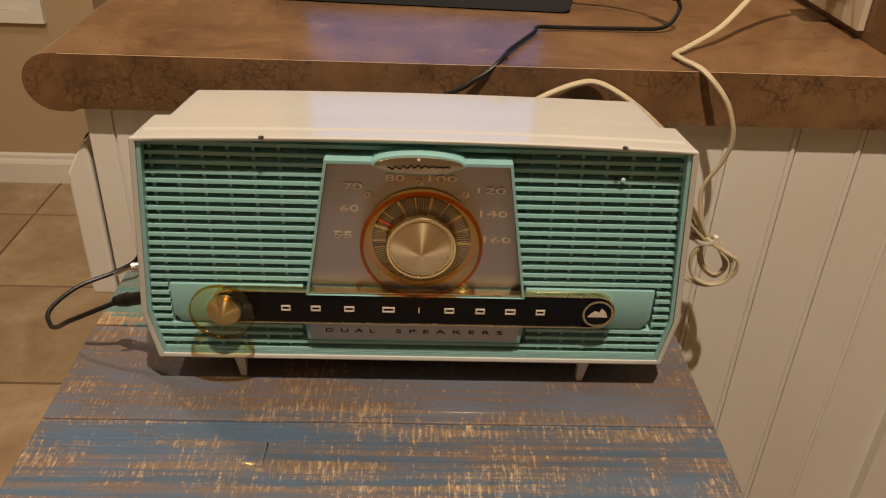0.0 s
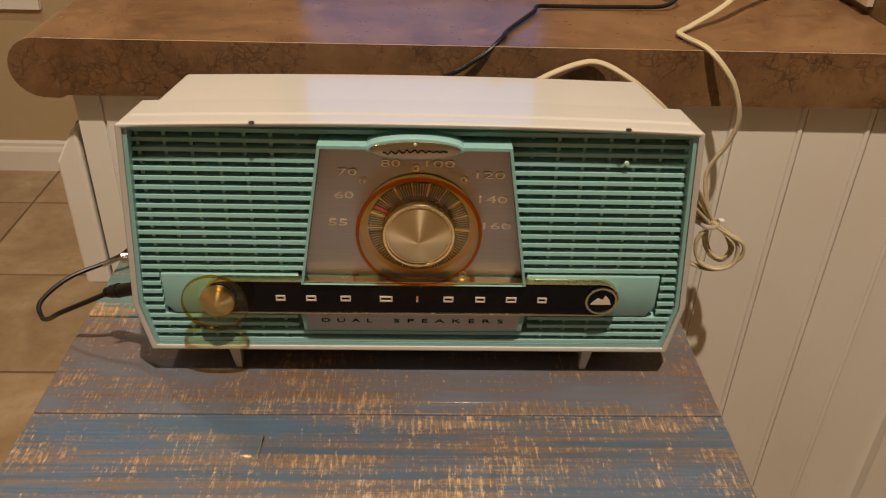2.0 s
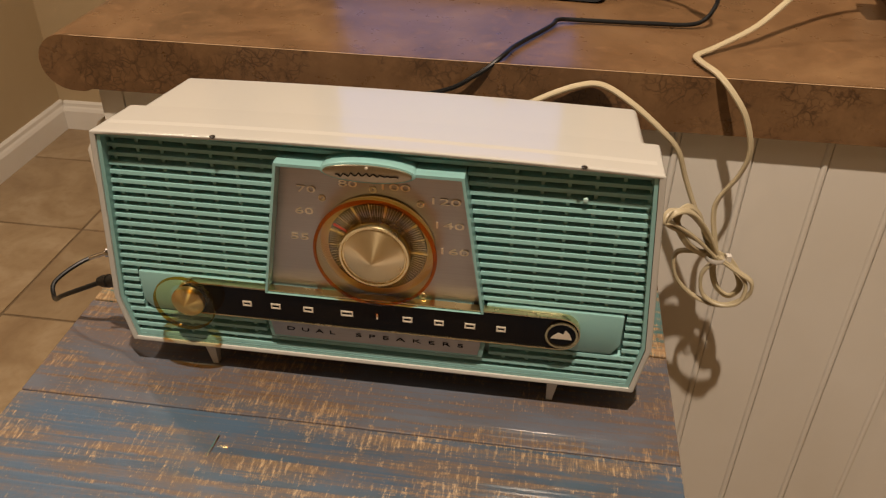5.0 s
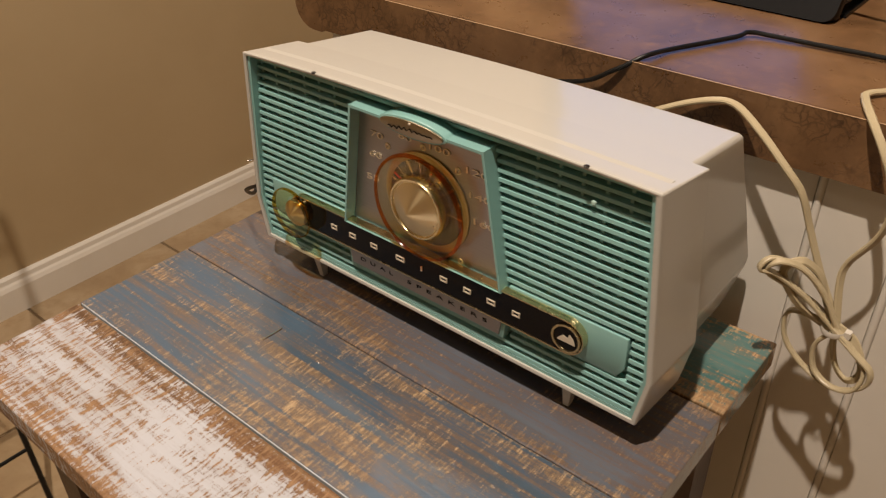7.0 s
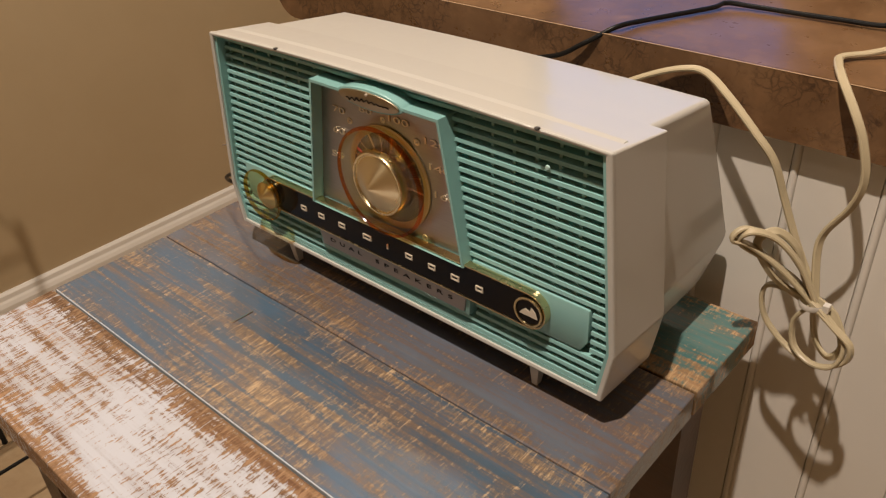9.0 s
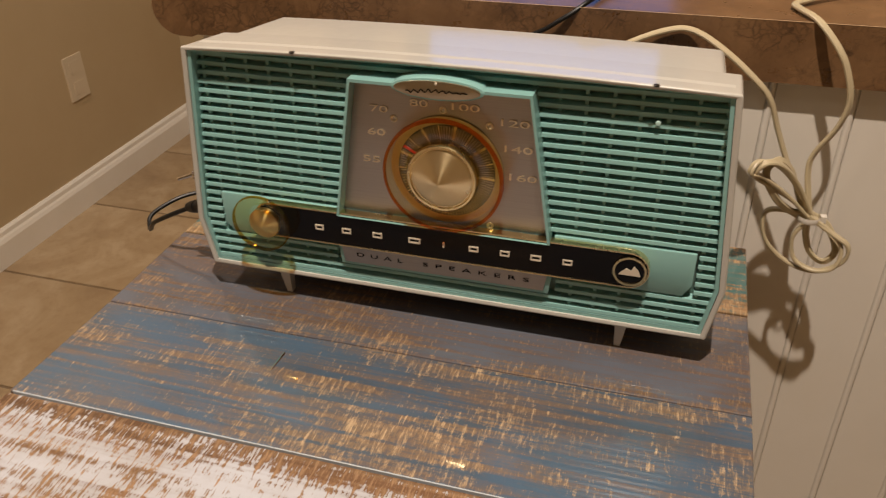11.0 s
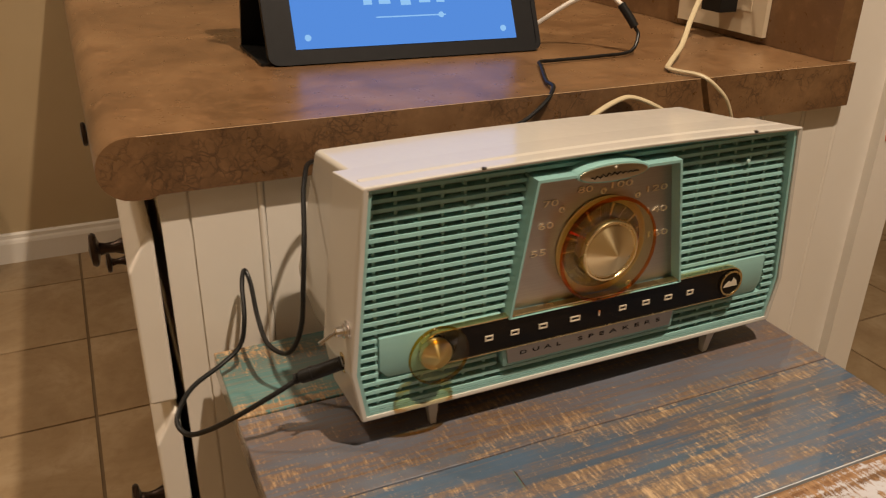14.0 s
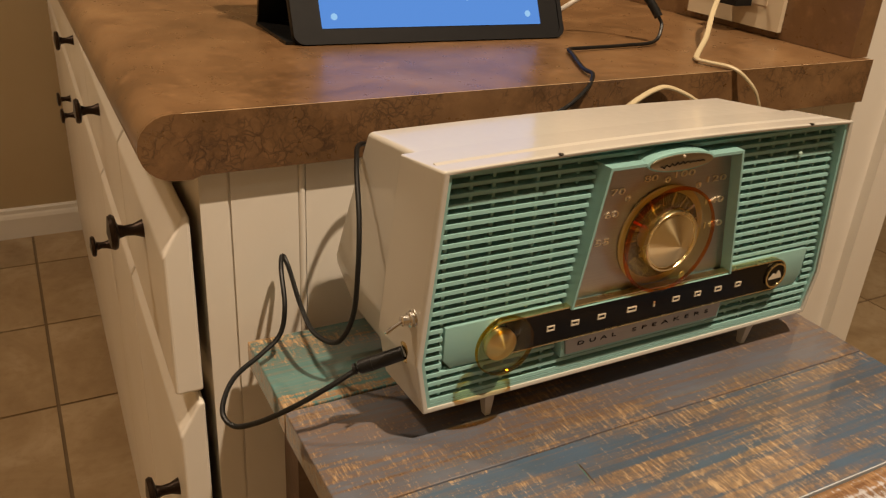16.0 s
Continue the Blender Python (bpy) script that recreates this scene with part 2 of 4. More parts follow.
CEIL = paint("ceiling_paint", (0.42, 0.39, 0.34), 0.8, 0.05)
GROUT = paint("grey_brown_grout", (0.21, 0.15, 0.09), 0.9, 0.3)
LAMINATE = laminate("brown_stone_laminate", 92.0, 0.60, 0.72)
CRACKLE = laminate("crackled_brown_laminate", 80.0, 0.44, 0.56)
TILE = stone_tile()
BLUE = distressed("worn_blue_paint", (0.074, 0.120, 0.184), (0.072, 0.095, 0.126), 0.525, (0.56, 0.41, 0.245), (0.225, 0.138, 0.077), 0.42, 0.95, 0.15, 0.12, 0.66, 0.18, 1.0)
SLATE = distressed("worn_slate_paint", (0.116, 0.128, 0.160), (0.100, 0.104, 0.122), 0.550, (0.48, 0.325, 0.180), (0.170, 0.096, 0.052), 0.42, 0.75, 0.1, 0.40, 0.66, 0.18, 1.0)
WHITE = distressed("worn_white_paint", (0.50, 0.51, 0.56), (0.45, 0.44, 0.46), 0.530, (0.36, 0.22, 0.115), (0.17, 0.085, 0.042), 0.6, 2.0, 0.6, 0.8, 0.25, 0.05, 0.3)
TURQ = distressed("worn_turquoise_paint", (0.080, 0.185, 0.180), (0.055, 0.130, 0.130), 0.590, (0.52, 0.36, 0.19), (0.28, 0.16, 0.08), 0.5, 0.6, 1.05, 0.6, 0.4, 0.1, 1.0)
BARE = distressed("dark_stained_wood", (0.11, 0.06, 0.035), (0.06, 0.032, 0.02), 0.8, (0.2, 0.1, 0.05), (0.09, 0.04, 0.02))
SCREEN = glow("blue_screen", (0.075, 0.25, 0.72), 1.0)
ICON = glow("pale_icon", (0.3, 0.6, 1.0), 0.9)

# ---- builders ----


def thing(name, base, label, category, group="", kind=""):
    """An Empty at the base of a thing."""
    ob = new(name)
    ob.location = at(*base)
    ob.empty_display_size = 0.02
    return tagged(ob, label, category, group, kind)


def base_of(ob):
    while ob.parent:
        ob = ob.parent
    return ob.location.copy()


def part(name, bm, material, parent=None, label="", smooth=False):
    """Links a bmesh, drawn in plan units, as one mesh under parent."""
    o = base_of(parent) if parent else Vector((0, 0, 0))
    for v in bm.verts:
        v.co = at(*v.co) - o
    bmesh.ops.recalc_face_normals(bm, faces=bm.faces)
    me = bpy.data.meshes.new(name)
    bm.to_mesh(me)
    bm.free()
    me.materials.append(material)
    if smooth:
        for p in me.polygons:
            p.use_smooth = True
        me.set_sharp_from_angle(angle=radians(35))
    ob = new(name, me)
    ob.parent = parent
    return tagged(ob, label)


def soften(bm, size, steps=2, angle=25):
    edges = [e for e in bm.edges if len(e.link_faces) == 2 and e.calc_face_angle(0) > radians(angle)]
    bmesh.ops.bevel(bm, geom=edges, offset=size, segments=steps, profile=0.5, affect="EDGES", clamp_overlap=True)
    return bm


def box(x0, x1, y0, y1, z0, z1, bevel=0.0, steps=2, bm=None):
    own = bm is None
    bm = bmesh.new() if own else bm
    v = [bm.verts.new((x, y, z)) for x in (x0, x1) for y in (y0, y1) for z in (z0, z1)]
    for f in ((0, 1, 3, 2), (4, 6, 7, 5), (0, 4, 5, 1), (2, 3, 7, 6), (0, 2, 6, 4), (1, 5, 7, 3)):
        bm.faces.new([v[i] for i in f])
    if bevel and own:
        soften(bm, bevel, steps)
    return bm


def prism(points, y0, y1, bevel=0.0, steps=2, bm=None):
    """A flat outline in x and z, from y0 to y1."""
    own = bm is None
    bm = bmesh.new() if own else bm
    a = [bm.verts.new((x, y0, z)) for x, z in points]
    b = [bm.verts.new((x, y1, z)) for x, z in points]
    bm.faces.new(a)
    bm.faces.new(b[::-1])
    for i in range(len(a)):
        j = (i + 1) % len(a)
        bm.faces.new((a[i], b[i], b[j], a[j]))
    if bevel and own:
        bmesh.ops.recalc_face_normals(bm, faces=bm.faces)
        soften(bm, bevel, steps)
    return bm


def ring(outer, inner, y0, y1, bm=None):
    """A frame between two outlines of equal length in x and z."""
    bm = bm or bmesh.new()
    loops = [[bm.verts.new((x, y, z)) for x, z in pts] for y in (y0, y1) for pts in (outer, inner)]
    n = len(outer)
    for i in range(n):
        j = (i + 1) % n
        for a, b in ((0, 1), (1, 3), (3, 2), (2, 0)):
            bm.faces.new((loops[a][i], loops[a][j], loops[b][j], loops[b][i]))
    return bm


def oval(cx, cz, rx, rz, n=40):
    return [(cx + rx * math.cos(2 * math.pi * i / n), cz + rz * math.sin(2 * math.pi * i / n)) for i in range(n)]


def lathe(profile, centre, axis="y", n=48, closed=False):
    """Turns (radius, along) pairs about an axis through centre."""
    bm = bmesh.new()
    rows = []
    for r, a in profile:
        row = []
        if r < 1e-6:
            row = [bm.verts.new(spun(0, a, 0, centre, axis))] * n
        else:
            row = [bm.verts.new(spun(r, a, 2 * math.pi * i / n, centre, axis)) for i in range(n)]
        rows.append(row)
    pairs = list(zip(rows, rows[1:])) + ([(rows[-1], rows[0])] if closed else [])
    for p, q in pairs:
        for i in range(n):
            j = (i + 1) % n
            f = []
            for v in (p[i], p[j], q[j], q[i]):
                if v not in f:
                    f.append(v)
            if len(f) > 2:
                bm.faces.new(f)
    return bm


def spun(r, a, w, c, axis):
    u, v = r * math.cos(w), r * math.sin(w)
    p = {"y": (u, a, v), "x": (a, u, v), "z": (u, v, a)}[axis]
    return (c[0] + p[0], c[1] + p[1], c[2] + p[2])


def spline(points, steps=8):
    """A smooth line through points (Catmull-Rom)."""
    p = [Vector(q) for q in points]
    p = [2 * p[0] - p[1]] + p + [2 * p[-1] - p[-2]]
    out = []
    for i in range(1, len(p) - 2):
        for k in range(steps):
            t = k / steps
            a, b, c, d = p[i - 1:i + 3]
            out.append(0.5 * ((2 * b) + (c - a) * t + (2 * a - 5 * b + 4 * c - d) * t * t + (3 * b - a - 3 * c + d) * t ** 3))
    out.append(p[-2])
    return out


def tube(points, radius, sides=10, twin=0.0, steps=8, bm=None, up=(0, 0, 1)):
    """A cord along a line; twin: half the gap between the two wires of a flat cord."""
    bm = bm or bmesh.new()
    line = spline(points, steps)
    section = []
    if twin:
        for s, start in ((1, -120), (-1, 60)):
            for k in range(6):
                w = radians(start + 240 * k / 5)
                section.append((s * twin * 1.0 + radius * math.cos(w) if s > 0 else -twin + radius * math.cos(w), radius * math.sin(w)))
    else:
        section = [(radius * math.cos(2 * math.pi * k / sides), radius * math.sin(2 * math.pi * k / sides)) for k in range(sides)]
    rows, side = [], None
    for i, p in enumerate(line):
        d = (line[min(i + 1, len(line) - 1)] - line[max(i - 1, 0)]).normalized()
        if side is None:
            side = d.cross(Vector(up))
            if side.length < 0.1:
                side = d.cross(Vector((0, 1, 0)))
        side = (side - d * side.dot(d)).normalized()
        top = side.cross(d)
        rows.append([bm.verts.new(p + side * a + top * b) for a, b in section])
    n = len(section)
    for p, q in zip(rows, rows[1:]):
        for i in range(n):
            bm.faces.new((p[i], p[(i + 1) % n], q[(i + 1) % n], q[i]))
    bm.faces.new(rows[0][::-1])
    bm.faces.new(rows[-1])
    return bm


def lettering(name, text, cx, cz, width, height, y, material, parent, spacing=1.0, thick=0.0006, label=""):
    """Raised writing that faces the front, fitted into width and height."""
    cu = bpy.data.curves.new(name, "FONT")
    cu.body, cu.size, cu.space_character, cu.resolution_u = text, 1.0, spacing, 3
    tmp = bpy.data.objects.new(name, cu)
    scene.collection.objects.link(tmp)
    bpy.context.view_layer.update()
    flat = bpy.data.meshes.new_from_object(tmp.evaluated_get(bpy.context.evaluated_depsgraph_get()))
    bpy.data.objects.remove(tmp)
    bm = bmesh.new()
    bm.from_mesh(flat)
    bpy.data.meshes.remove(flat)
    xs, ys = [v.co.x for v in bm.verts], [v.co.y for v in bm.verts]
    x0, x1, y0, y1 = min(xs), max(xs), min(ys), max(ys)
    for v in bm.verts:
        v.co = Vector((cx + ((v.co.x - x0) / (x1 - x0) - 0.5) * width, y, cz + ((v.co.y - y0) / (y1 - y0) - 0.5) * height))
    grown = bmesh.ops.extrude_face_region(bm, geom=bm.faces[:])["geom"]
    bmesh.ops.translate(bm, vec=(0, -thick, 0), verts=[g for g in grown if isinstance(g, bmesh.types.BMVert)])
    return part(name, bm, material, parent, label)

# ---- room ----
FLOOR = -TABLE / UNIT
TOP = (2.74 - TABLE) / UNIT
LEFT, STUB_X, STUB_Y, BACK, RIGHT, FRONT = -1.62, -1.0, 2.074, 2.473, 3.0, -3.2


def structure(name, bm, material, label, category, smooth=False):
    return tagged(part(name, bm, material, None, "", smooth), label, category, "", "structure")


floor = structure("floor", box(LEFT - 0.1, RIGHT + 0.1, FRONT - 0.1, BACK + 0.1, FLOOR - 0.1, FLOOR - 0.004), GROUT, "beige ceramic tile floor with dark grout joints", "floor")
structure("ceiling", box(LEFT - 0.1, RIGHT + 0.1, FRONT - 0.1, BACK + 0.1, TOP, TOP + 0.1), CEIL, "plain white painted ceiling", "ceiling")
structure("wall_west", box(LEFT - 0.1, LEFT, FRONT - 0.1, STUB_Y + 0.4, FLOOR, TOP), WALL, "tan painted wall with white baseboard", "wall")
structure("wall_north_stub", box(LEFT, STUB_X, STUB_Y, STUB_Y + 0.35, FLOOR, TOP), WALL, "tan painted wall end with white baseboard", "wall")
structure("wall_north", box(STUB_X, RIGHT + 0.1, BACK, BACK + 0.1, FLOOR, TOP), WALL, "tan painted wall behind the kitchen bin", "wall")
structure("wall_east", box(RIGHT, RIGHT + 0.1, FRONT - 0.1, BACK, FLOOR, TOP), WALL, "tan painted far wall", "wall")
structure("wall_south", box(LEFT, RIGHT, FRONT - 0.1, FRONT, FLOOR, TOP), WALL, "tan painted wall", "wall")
structure("wall_pantry", box(0.432, 0.53, 0.215, BACK, FLOOR, TOP), WALL, "tan painted partition beside the counter", "wall")


def baseboard(x0, y0, x1, y1, nx, ny):
    """Baseboard from one corner to the other; n points into the room."""
    profile = [(0, 0), (0.020, 0), (0.020, 0.070), (0.016, 0.080), (0.012, 0.086), (0.011, 0.098), (0.006, 0.104), (0, 0.104)]
    bm = bmesh.new()
    ends = [[bm.verts.new((x + nx * d, y + ny * d, FLOOR + z)) for d, z in profile] for x, y in ((x0, y0), (x1, y1))]
    n = len(profile)
    for i in range(n):
        bm.faces.new((ends[0][i], ends[0][(i + 1) % n], ends[1][(i + 1) % n], ends[1][i]))
    bm.faces.new(ends[0])
    bm.faces.new(ends[1][::-1])
    return structure("baseboard", bm, TRIM, "white painted moulded baseboard", "baseboard")


baseboard(LEFT, FRONT, LEFT, STUB_Y, 1, 0)
baseboard(LEFT + 0.02, STUB_Y, STUB_X + 0.02, STUB_Y, 0, -1)
baseboard(STUB_X, STUB_Y, STUB_X, BACK, 1, 0)
baseboard(STUB_X + 0.02, BACK, 0.43, BACK, 0, -1)
baseboard(RIGHT, FRONT, RIGHT, BACK, -1, 0)

# door casing at the end of the partition, with its stepped face
casing = thing("door_casing", (0.5, 0.2, FLOOR), "white painted door casing with a stepped moulded edge", "door casing", kind="structure")
part("flat_board", box(0.436, 0.53, 0.192, 0.214, FLOOR, TOP - 0.3, 0.002), TRIM, casing)
part("edge_moulding", box(0.505, 0.545, 0.180, 0.2135, FLOOR, TOP - 0.3, 0.004, 3), TRIM, casing)
part("jamb", box(0.531, 0.560, 0.186, 0.42, FLOOR, TOP - 0.3, 0.002), TRIM, casing)

part("orange_smear", prism(oval(0.516, 0.088, 0.0035, 0.0075, 14), 0.1793, 0.1800), PINK, casing, "orange crayon smear")

# ---- counter and drawer cabinet ----
counter = thing("countertop", (0.05, 0.9, 0.133), "brown mottled stone-look laminate countertop with a rounded edge", "countertop")


def counter_slab(y0, y1):
    pts = [(0.428, 0.178), (0.428, 0.133), (-0.272, 0.133), (-0.278, 0.1305)]
    for k in range(13):
        w = radians(265 - 175 * k / 12)
        pts.append((-0.2885 + 0.0245 * math.cos(w), 0.1545 + 0.0238 * math.sin(w)))
    return prism(pts, y0, y1)


part("slab", counter_slab(0.1755, BACK), LAMINATE, counter, smooth=True)
end_cap = counter_slab(0.172, 0.1752)
part("end_cap", end_cap, CRACKLE, counter, "crackled brown laminate end strip")
part("edge_line", box(-0.282, 0.428, 0.1718, 0.1726, 0.1781, 0.1784), plastic("pale_edge_wear", (0.5, 0.34, 0.2), 0.5), counter, "thin pale worn edge")
structure("backsplash", box(0.405, 0.4315, 0.183, BACK, 0.1785, 0.30, 0.002), LAMINATE, "brown laminate backsplash along the partition", "backsplash")

cabinet = thing("drawer_cabinet", (0.05, 0.9, FLOOR), "white painted kitchen cabinet with beadboard end and drawers", "cabinet")
PANEL = 0.182
SKEW = 0.0215


def skewed(bm, limit=9.0):
    """Lets the drawer side run slightly out of square with the counter."""
    for v in bm.verts:
        if v.co.x < limit:
            v.co.x += SKEW * (v.co.y - PANEL)
    return bm


part("body", skewed(box(-0.2715, 0.428, PANEL + 0.0018, BACK - 0.01, FLOOR, 0.1325), 0), TRIM, cabinet)
part("corner_stile", box(-0.2730, -0.2525, PANEL, PANEL + 0.0017, FLOOR, 0.132, 0.0006), TRIM, cabinet)
for k in range(12):
    x0 = -0.2505 + 0.0575 * k
    x1 = min(x0 + 0.0512, 0.4275)
    if x1 - x0 < 0.01:
        continue
    part("board", box(x0, x1, PANEL, PANEL + 0.0017, FLOOR, 0.132, 0.0006), TRIM, cabinet)
    part("bead", lathe([(0, FLOOR), (0.0030, FLOOR), (0.0030, 0.132), (0, 0.132)], (x1 + 0.00315, PANEL + 0.0018, 0), "z", 14), TRIM, cabinet, smooth=True)


def drawer(y0, y1, z0, z1, ky, name="drawer", kz=None):
    d = part(name, skewed(prism([(-0.2800, z0), (-0.2800, z1), (-0.2850, z1), (-0.3020, z1 - 0.030), (-0.3020, z0)], y0, y1, 0.003, 3)), TRIM, cabinet, "white painted front with worn edges")
    profile = [(0, 0.0005), (0.0085, 0.0005), (0.0075, -0.002), (0.0052, -0.008), (0.0046, -0.015), (0.0062, -0.0205), (0.0140, -0.0225), (0.0155, -0.0250), (0.0140, -0.0280), (0.0, -0.0300)]
    part("knob", lathe(profile, (-0.3015 + SKEW * (ky - PANEL), ky, (z0 + z1) / 2 if kz is None else kz), "x", 24), BRONZE, d, "dark bronze mushroom knob", True)


row = PANEL + 0.006
for y1, ky in ((0.47, 0.300), (0.88, 0.67), (1.29, 1.08), (1.76, 1.57), (2.40, 2.06)):
    drawer(row, y1 - 0.006, -0.058, 0.096, ky, kz=0.042)
    row = y1
row = PANEL + 0.006
for y1, ky in ((0.50, 0.235), (0.83, 0.78), (1.515, 1.45), (2.40, 1.58)):
    drawer(row, y1 - 0.006, -0.79, -0.070, ky, "cupboard_door", -0.19)
    row = y1

# white framed panel low on the wall beyond the counter
panel = thing("wall_panel", (-1.31, STUB_Y, -0.347), "white painted framed access panel on the tan wall", "wall panel", kind="structure")
part("panel_frame", ring([(-1.49, -0.347), (-1.150, -0.347), (-1.150, 0.24), (-1.49, 0.24)], [(-1.452, -0.309), (-1.188, -0.309), (-1.188, 0.202), (-1.452, 0.202)], STUB_Y - 0.02, STUB_Y - 0.0005), TRIM, panel)
part("panel_board", box(-1.451, -1.189, STUB_Y - 0.012, STUB_Y - 0.001, -0.308, 0.201, 0.002), TRIM, panel)

# ---- table ----
table = thing("side_table", (-0.02, -0.04, FLOOR), "small distressed wooden side table with blue, white and turquoise planks", "table")
TX0, TX1, DECK = -0.2485, 0.2092, -0.004
for y0, y1, mat, label in ((-0.236, -0.1425, WHITE, "white painted plank worn to the wood"), (-0.141, -0.0387, BLUE, "blue painted plank worn to the wood"), (-0.0380, 0.0665, SLATE, "slate blue plank worn to dark wood"), (0.0685, 0.163, TURQ, "turquoise plank with bare ends")):
    bm = box(TX0, TX1, y0, y1, -0.026, DECK)
    bmesh.ops.subdivide_edges(bm, edges=[e for e in bm.edges if abs(e.verts[0].co.x - e.verts[1].co.x) > 0.1], cuts=24)
    for v in bm.verts:
        v.co.y += 0.0008 * noise.noise(Vector((v.co.x * 22, v.co.y * 5, 1)))
        if abs(v.co.x - TX0) < 1e-4 or abs(v.co.x - TX1) < 1e-4:
            v.co.x += 0.002 * noise.noise(Vector((v.co.y * 60, v.co.x, 4)))
    soften(bm, 0.0011, 2, 40)
    part("plank", bm, mat, table, label)
part("paint_edge", box(TX0 + 0.002, TX1 - 0.002, -0.1415, -0.1407, DECK - 0.004, DECK + 0.0003, 0.0002), paint("pale_blue_edge", (0.50, 0.56, 0.64), 0.5, 0.3), table, "pale blue painted plank edge")
for dx, wide, mat in ((0.0, 0.0007, TURQ), (0.0016, 0.0005, BARE)):
    sliver = [(-0.096 + dx, -0.078), (-0.096 + dx + wide, -0.0765), (-0.0935 + dx * 0.3 + wide * 0.4, -0.060), (-0.0945 + dx * 0.3, -0.058)]
    bm = bmesh.new()
    lo = [bm.verts.new((x, y, DECK - 0.0006)) for x, y in sliver]
    hi = [bm.verts.new((x, y, DECK + 0.0002)) for x, y in sliver]
    bm.faces.new(hi)
    for i in range(4):
        bm.faces.new((lo[i], lo[(i + 1) % 4], hi[(i + 1) % 4], hi[i]))
    part("wood_split", bm, mat, table, "split knot in the plank" if dx == 0 else "")
for x in (TX0 + 0.02, TX1 - 0.02 - 0.035):
    for y in (-0.21, 0.105):
        part("leg", box(x, x + 0.035, y, y + 0.035, FLOOR, -0.0262, 0.002), BARE, table)
    part("side_apron", box(x + 0.008, x + 0.026, -0.174, 0.104, -0.089, -0.0262, 0.001), BARE, table)
    part("stretcher", box(x + 0.008, x + 0.026, -0.174, 0.104, -0.74, -0.70, 0.001), BARE, table)
for y in (-0.2, 0.115):
    part("apron", box(TX0 + 0.056, TX1 - 0.056, y, y + 0.018, -0.089, -0.0262, 0.001), BARE, table)

# ---- floor tiles ----
PITCH = 0.4036
tile_mesh = box(-PITCH / 2 + 0.004, PITCH / 2 - 0.004, -PITCH / 2 + 0.004, PITCH / 2 - 0.004, -0.006, 0.0)
soften(tile_mesh, 0.0025, 1, 40)
first = None
for i in range(-4, 8):
    for j in range(-11, 3):
        cx, cy = PITCH * (i + 0.5), 1.4286 + PITCH * (j + 0.5)
        if not (LEFT - 0.1 < cx < RIGHT - 0.1 and FRONT - 0.1 < cy < BACK + 0.1):
            continue
        if first is None:
            first = part("tile", tile_mesh, TILE, floor)
            shared = first.data
            for v in shared.vertices:
                v.co -= at(0, 0, 0)
            tile = first
        else:
            tile = new("tile", shared)
            tile.parent = floor
        tile.location = at(cx, cy, FLOOR)

# ---- radio ----
radio = thing("table_radio", (0, 0.07, DECK), "vintage ivory and turquoise plastic table radio with brass dial", "radio")

# hood: the front shell with its rim
outer = [(-0.1725, 0.1845), (0.1725, 0.1845), (0.184, 0.056), (0.1775, 0.0183), (-0.1775, 0.0183), (-0.184, 0.056)]
inner = [(-0.1690, 0.1820), (0.1690, 0.1820), (0.1802, 0.0565), (0.1742, 0.0216), (-0.1742, 0.0216), (-0.1802, 0.0565)]
HOOD = 0.056


def crowned(bm, rise=0.0032):
    """Arches the top edges gently across the width."""
    for k in range(-7, 8):
        bmesh.ops.bisect_plane(bm, geom=bm.verts[:] + bm.edges[:] + bm.faces[:], plane_co=(k * 0.0225, 0, 0), plane_no=(1, 0, 0))
    for v in bm.verts:
        if v.co.z > 0.15:
            v.co.z += rise * (1 - min(1.0, abs(v.co.x) / 0.1725) ** 2)
    return bm


def hood_shell():
    """Front lip, its fine line, and the hood behind it, hollow at the front."""
    bm = bmesh.new()

    def loop(y, sx=1.0, drop=0.0):
        return [bm.verts.new((x * sx, y, z - (drop if z > 0.1 else 0))) for x, z in outer]

    f_out, lip = loop(0), loop(0.0032, 1.001, 0.0004)
    groove, after = loop(0.0036, 0.9985, 0.0010), loop(0.0043, 1.0005, 0.0007)
    b_out = loop(HOOD, 1.012, 0.0078)
    f_in = [bm.verts.new((x, 0.0008, z)) for x, z in inner]
    b_in = [bm.verts.new((x, 0.022, z)) for x, z in inner]
    for i in range(6):
        j = (i + 1) % 6
        for p, q in ((f_in, f_out), (f_in, b_in), (f_out, lip), (lip, groove), (groove, after), (after, b_out)):
            bm.faces.new((p[i], p[j], q[j], q[i]))
    bm.faces.new(b_in)
    bm.faces.new(b_out)
    bmesh.ops.recalc_face_normals(bm, faces=bm.faces)
    edges = [e for e in bm.edges if e.verts[0] in f_out and e.verts[1] in f_out]
    rows = (f_out, lip, groove, after, b_out)
    for p, q in zip(rows, rows[1:]):
        edges += [e for e in bm.edges for i in range(6) if {e.verts[0], e.verts[1]} == {p[i], q[i]}]
    edges += [e for e in bm.edges if e.verts[0] in b_out and e.verts[1] in b_out and not (e.verts[0].co.z > 0.15 and e.verts[1].co.z > 0.15)]
    bmesh.ops.bevel(bm, geom=edges, offset=0.0016, segments=3, profile=0.5, affect="EDGES", clamp_overlap=True)
    return bm


front_shell = part("front_shell", crowned(hood_shell()), IVORY, radio, "glossy ivory front shell", True)
for x, up in ((-0.0935, 0.0027), (0.1265, 0.0019)):
    part("chip", lathe([(0, 0.1826), (0.0015, 0.1832), (0.0019, 0.1840), (0.0013, 0.1844), (0, 0.1845)], (x, 0.0009, up), "z", 10), BROWN, front_shell, "dark chipped edge", True)


